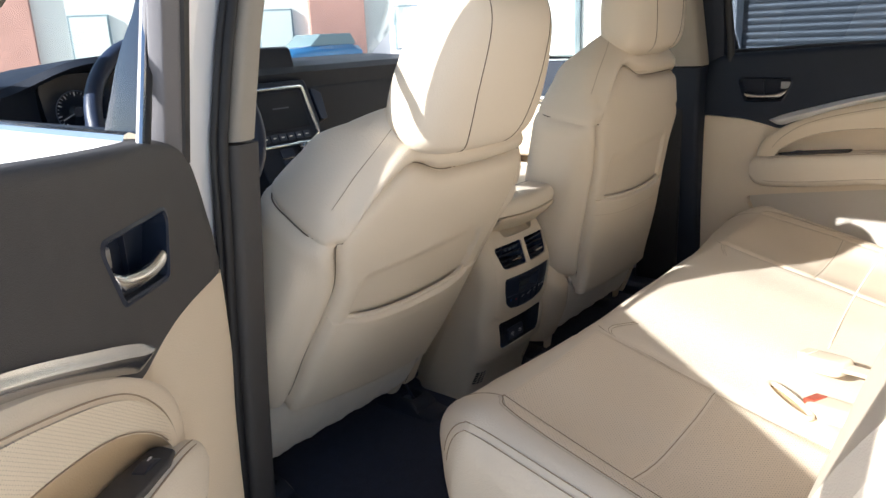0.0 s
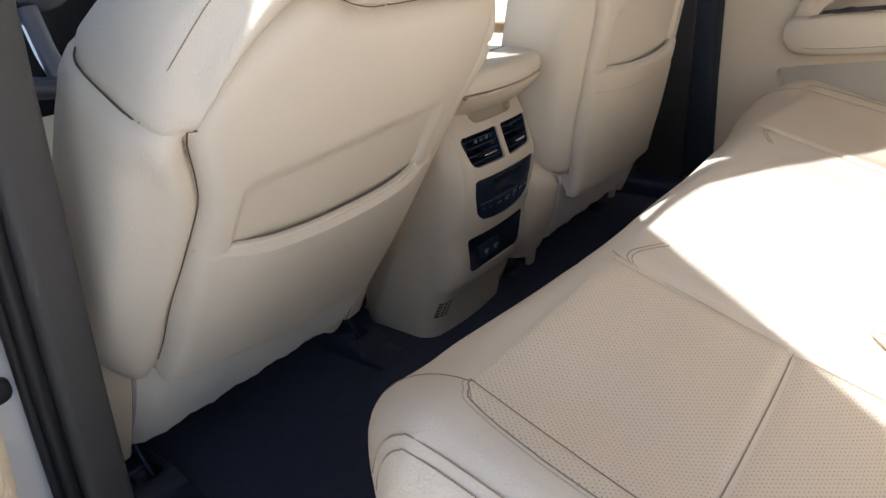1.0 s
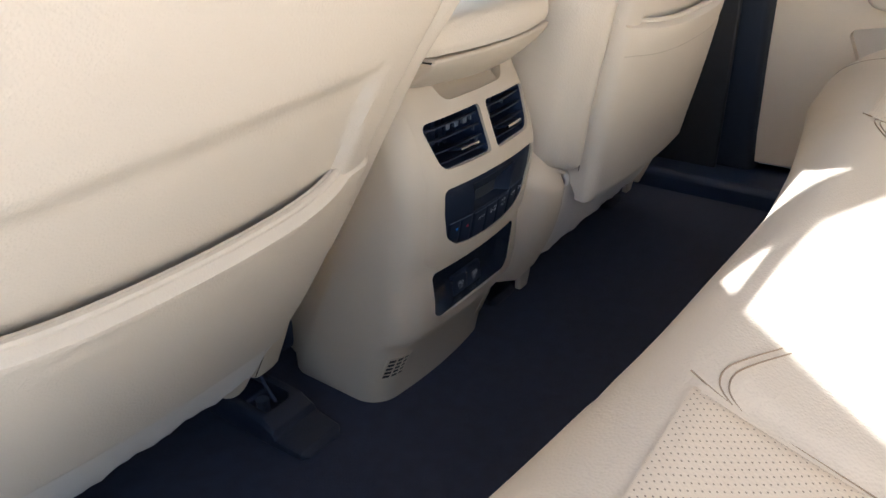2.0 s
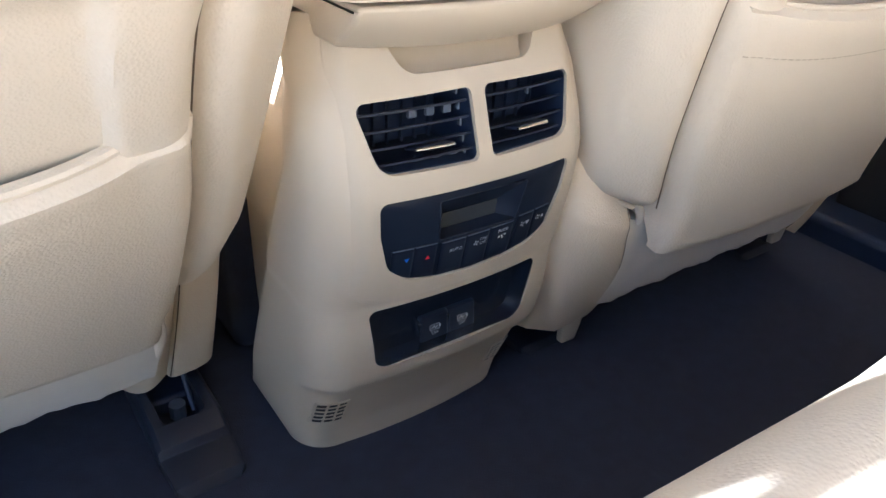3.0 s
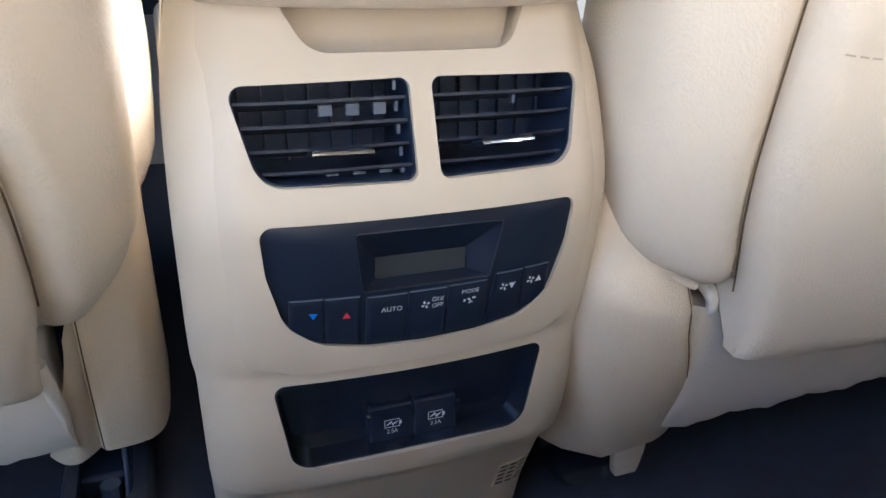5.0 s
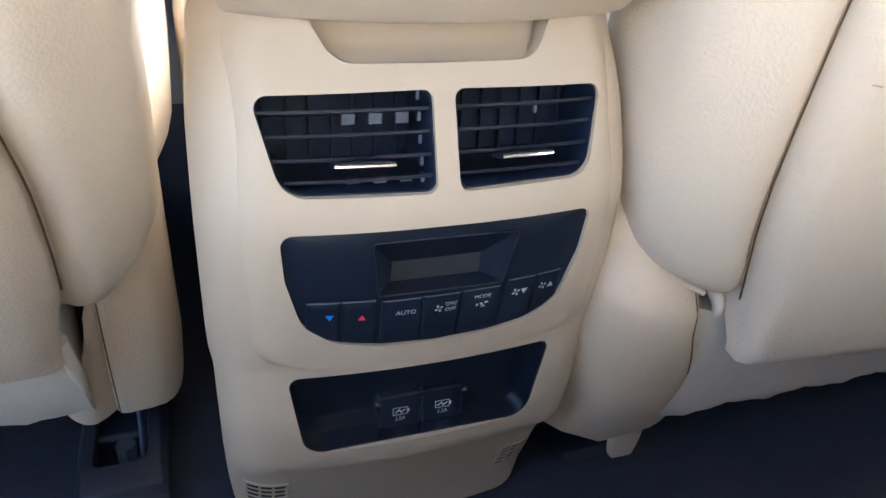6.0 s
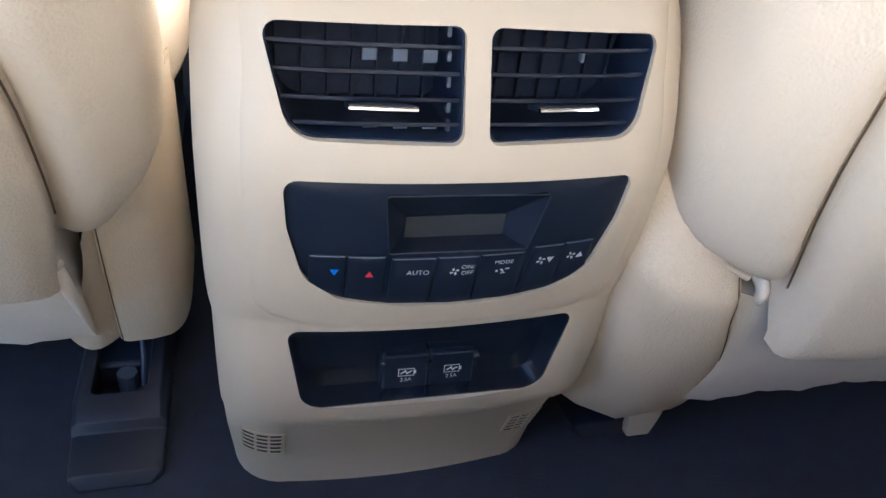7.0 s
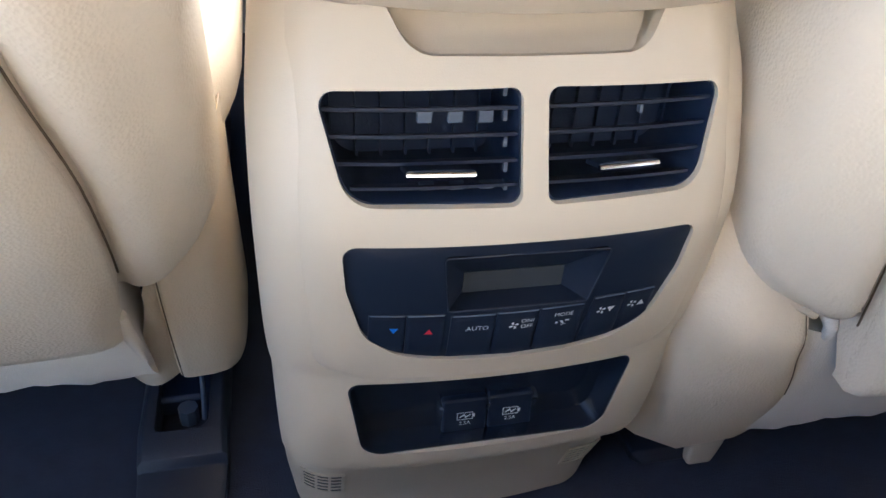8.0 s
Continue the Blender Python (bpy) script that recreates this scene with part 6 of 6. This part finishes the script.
# instrument dials
pod = part("instrument_pod", skin([[(x, y, z) for x, z in rounded([(-0.545, 0.835), (-0.20, 0.835), (-0.22, 0.700), (-0.53, 0.700)], 0.03, 4)] for y in (0.748, 0.77)]), GLOSS, DB, "gloss black instrument face")
for cx in (-0.475, -0.285):
    dc = (cx, 0.7465, 0.762)
    dial = part("dial", tube([(cx + 0.041 * math.cos(a), 0.746, dc[2] + 0.041 * math.sin(a)) for a in [2 * math.pi * k / 40 for k in range(40)]], 0.0009, 6, closed=True), GREY, pod, "round dial with white ticks")
    for k in range(25):
        a = radians(225 - 11.25 * k)
        c, s_ = math.cos(a), math.sin(a)
        big = k % 3 == 0
        bm = bmesh.new()
        pts = [(0.031 if big else 0.035, -0.0011 if big else -0.0005), (0.0385, -0.0011 if big else -0.0005), (0.0385, 0.0011 if big else 0.0005), (0.031 if big else 0.035, 0.0011 if big else 0.0005)]
        bm.faces.new([bm.verts.new((cx + r * c - w * s_, 0.7462, dc[2] + r * s_ + w * c)) for r, w in pts])
        part("tick", bm, PRINT, dial)
    a = radians(205)
    part("needle", tube([(cx, 0.743, dc[2]), (cx + 0.034 * math.cos(a), 0.743, dc[2] + 0.034 * math.sin(a))], 0.0010, 6), PRINT, dial)
    part("hub", tube([(cx, 0.738, dc[2]), (cx, 0.748, dc[2])], 0.0105, 20), CHROME, dial, "round chrome hub")

# steering wheel
SW = thing("steering_wheel", (-0.373, 0.60, 0.72), "black leather steering wheel with metal spokes", "steering wheel")
tl = radians(22)
wc = Vector((-0.370, 0.550, 0.732))
wx, wz = Vector((1, 0, 0)), Vector((0, math.sin(tl), math.cos(tl)))
ring_pts = [wc + wx * (0.170 * math.cos(a)) + wz * (0.170 * math.sin(a)) for a in [2 * math.pi * k / 64 for k in range(64)]]
part("rim", tube(ring_pts, 0.0155, 12, closed=True), BLACK, SW, "black stitched leather rim")
part("hub", blob(tuple(wc + Vector((0, 0.02, 0))), (0.085, 0.035, 0.065), 0.6, 28, 12), BLACK, SW)
for a in (radians(5), radians(175), radians(270)):
    p0, p1 = wc + (wx * math.cos(a) + wz * math.sin(a)) * 0.06 + Vector((0, 0.015, 0)), wc + (wx * math.cos(a) + wz * math.sin(a)) * 0.18
    part("spoke", tube([p0, (p0 + p1) / 2 + Vector((0, 0.008, 0)), p1], 0.015, 10), GREY if a > 4 else BLACK, SW)
part("column", tube([wc + Vector((0, 0.03, -0.01)), wc + Vector((0, 0.22, -0.07))], 0.045, 16), BLACK, SW)

# ---- outside ----
bm = bmesh.new()
bm.faces.new([bm.verts.new(p) for p in ((-400, -400, GROUND), (400, -400, GROUND), (400, 400, GROUND), (-400, 400, GROUND))])
ground = solo("ground", bm, ASPHALT, "pale sunlit concrete yard", "ground", "structure")

# building ahead: pale stucco with brick bays
HB = thing("street_building", (12, 30, GROUND), "two-storey building with pale stucco and red brick bays", "building")
part("wall", box(-25, 60, 30.3, 40, GROUND, 8.0), STUCCO, HB)
part("roof", box(-25.2, 60.2, 30.0, 40.2, 8.0, 8.4), FRAME, HB, "grey flat roof edge")
for x0, x1 in ((9.3, 12.6), (23.2, 25.6), (38, 44)):
    part("brick_bay", box(x0, x1, 29.9, 30.3, GROUND, 7.6), BRICK, HB, "red brick bay", 0.02)
for x0 in (3.5, 13.8, 17.5, 21.0, 27.0, 30.5, 34.0):
    for z0, h in ((0.3, 1.9), (3.6, 1.7)):
        w = part("window", box(x0, x0 + 1.5, 30.1, 30.29, z0, z0 + h), FRAME, HB)
        part("pane", box(x0 + 0.08, x0 + 1.42, 30.06, 30.11, z0 + 0.08, z0 + h - 0.08), WINDOW if z0 > 2 else PALE_DOOR, w)

HB.rotation_euler = (0, 0, radians(-32))

# building beside the car with a roller shutter
SB = thing("garage_building", (5, 0, GROUND), "rendered garage front with a grey roller shutter", "building")
part("wall_upper", box(4.06, 8.0, -8.0, 3.6, 3.2, 5.0), STUCCO, SB)
part("wall_pier", box(4.0, 8.0, 0.86, 1.02, GROUND, 3.2), STUCCO, SB)
part("wall_rear", box(4.06, 8.0, -8.0, -3.2, GROUND, 3.2), STUCCO, SB)
part("wall_front", box(4.06, 8.0, 2.25, 3.6, GROUND, 3.2), STUCCO, SB)
part("door_frame", box(4.02, 4.10, 2.05, 2.25, GROUND, 3.2), FRAME, SB, "grey blue door frame")
part("door_leaf", box(4.12, 4.18, 1.02, 2.05, GROUND, 3.2), STUCCO, SB)
for q in range(78):
    z = GROUND + 0.045 * q
    prof = [(0.0, 0.0), (-0.005, 0.007), (-0.007, 0.022), (-0.005, 0.038), (0.0, 0.0435), (0.02, 0.0435), (0.02, 0.0)]
    part("shutter_slat", skin([[(4.15 + a, y, z + b) for a, b in prof] for y in (-3.2, 0.86)]), SHUTTER, SB)

# a parked car beyond the windscreen
PC = thing("parked_car", (7.7, 9.5, GROUND), "blue hatchback parked in the yard", "car")
cb = skin([[(6.2 + 0.02, y, z) for y, z in ((8.7, 0.0), (8.7, 0.35), (8.9, 0.55), (10.2, 0.55), (10.4, 0.35), (10.4, 0.0))]] + [[(x, y, z + dz) for y, z in ((8.65, -0.05), (8.65, 0.40), (8.85, 0.60), (10.25, 0.60), (10.45, 0.40), (10.45, -0.05))] for x, dz in ((6.5, 0.05), (7.6, 0.12), (9.6, 0.14), (10.2, 0.05))])
part("body", cb, CAR_BLUE, PC, "", 0.06, 3)
part("cabin", skin([[(x, y, z) for x, y in ((x0, 8.8), (x1, 8.8), (x1, 10.3), (x0, 10.3))] for x0, x1, z in ((7.4, 10.0, 0.70), (8.0, 9.7, 1.15))]), WINDOW, PC, "", 0.05, 3)
PC.location = (19.6, 22.5, GROUND - 0.05)
for x in (6.95, 9.45):
    for y in (8.66, 10.44):
        w = part("wheel", tube([(x, y - 0.1, -0.02), (x, y + 0.1, -0.02)], 0.30, 24), RUBBER, PC)
        part("rim", tube([(x, y - 0.11, -0.02), (x, y + 0.11, -0.02)], 0.18, 20), CHROME, w)
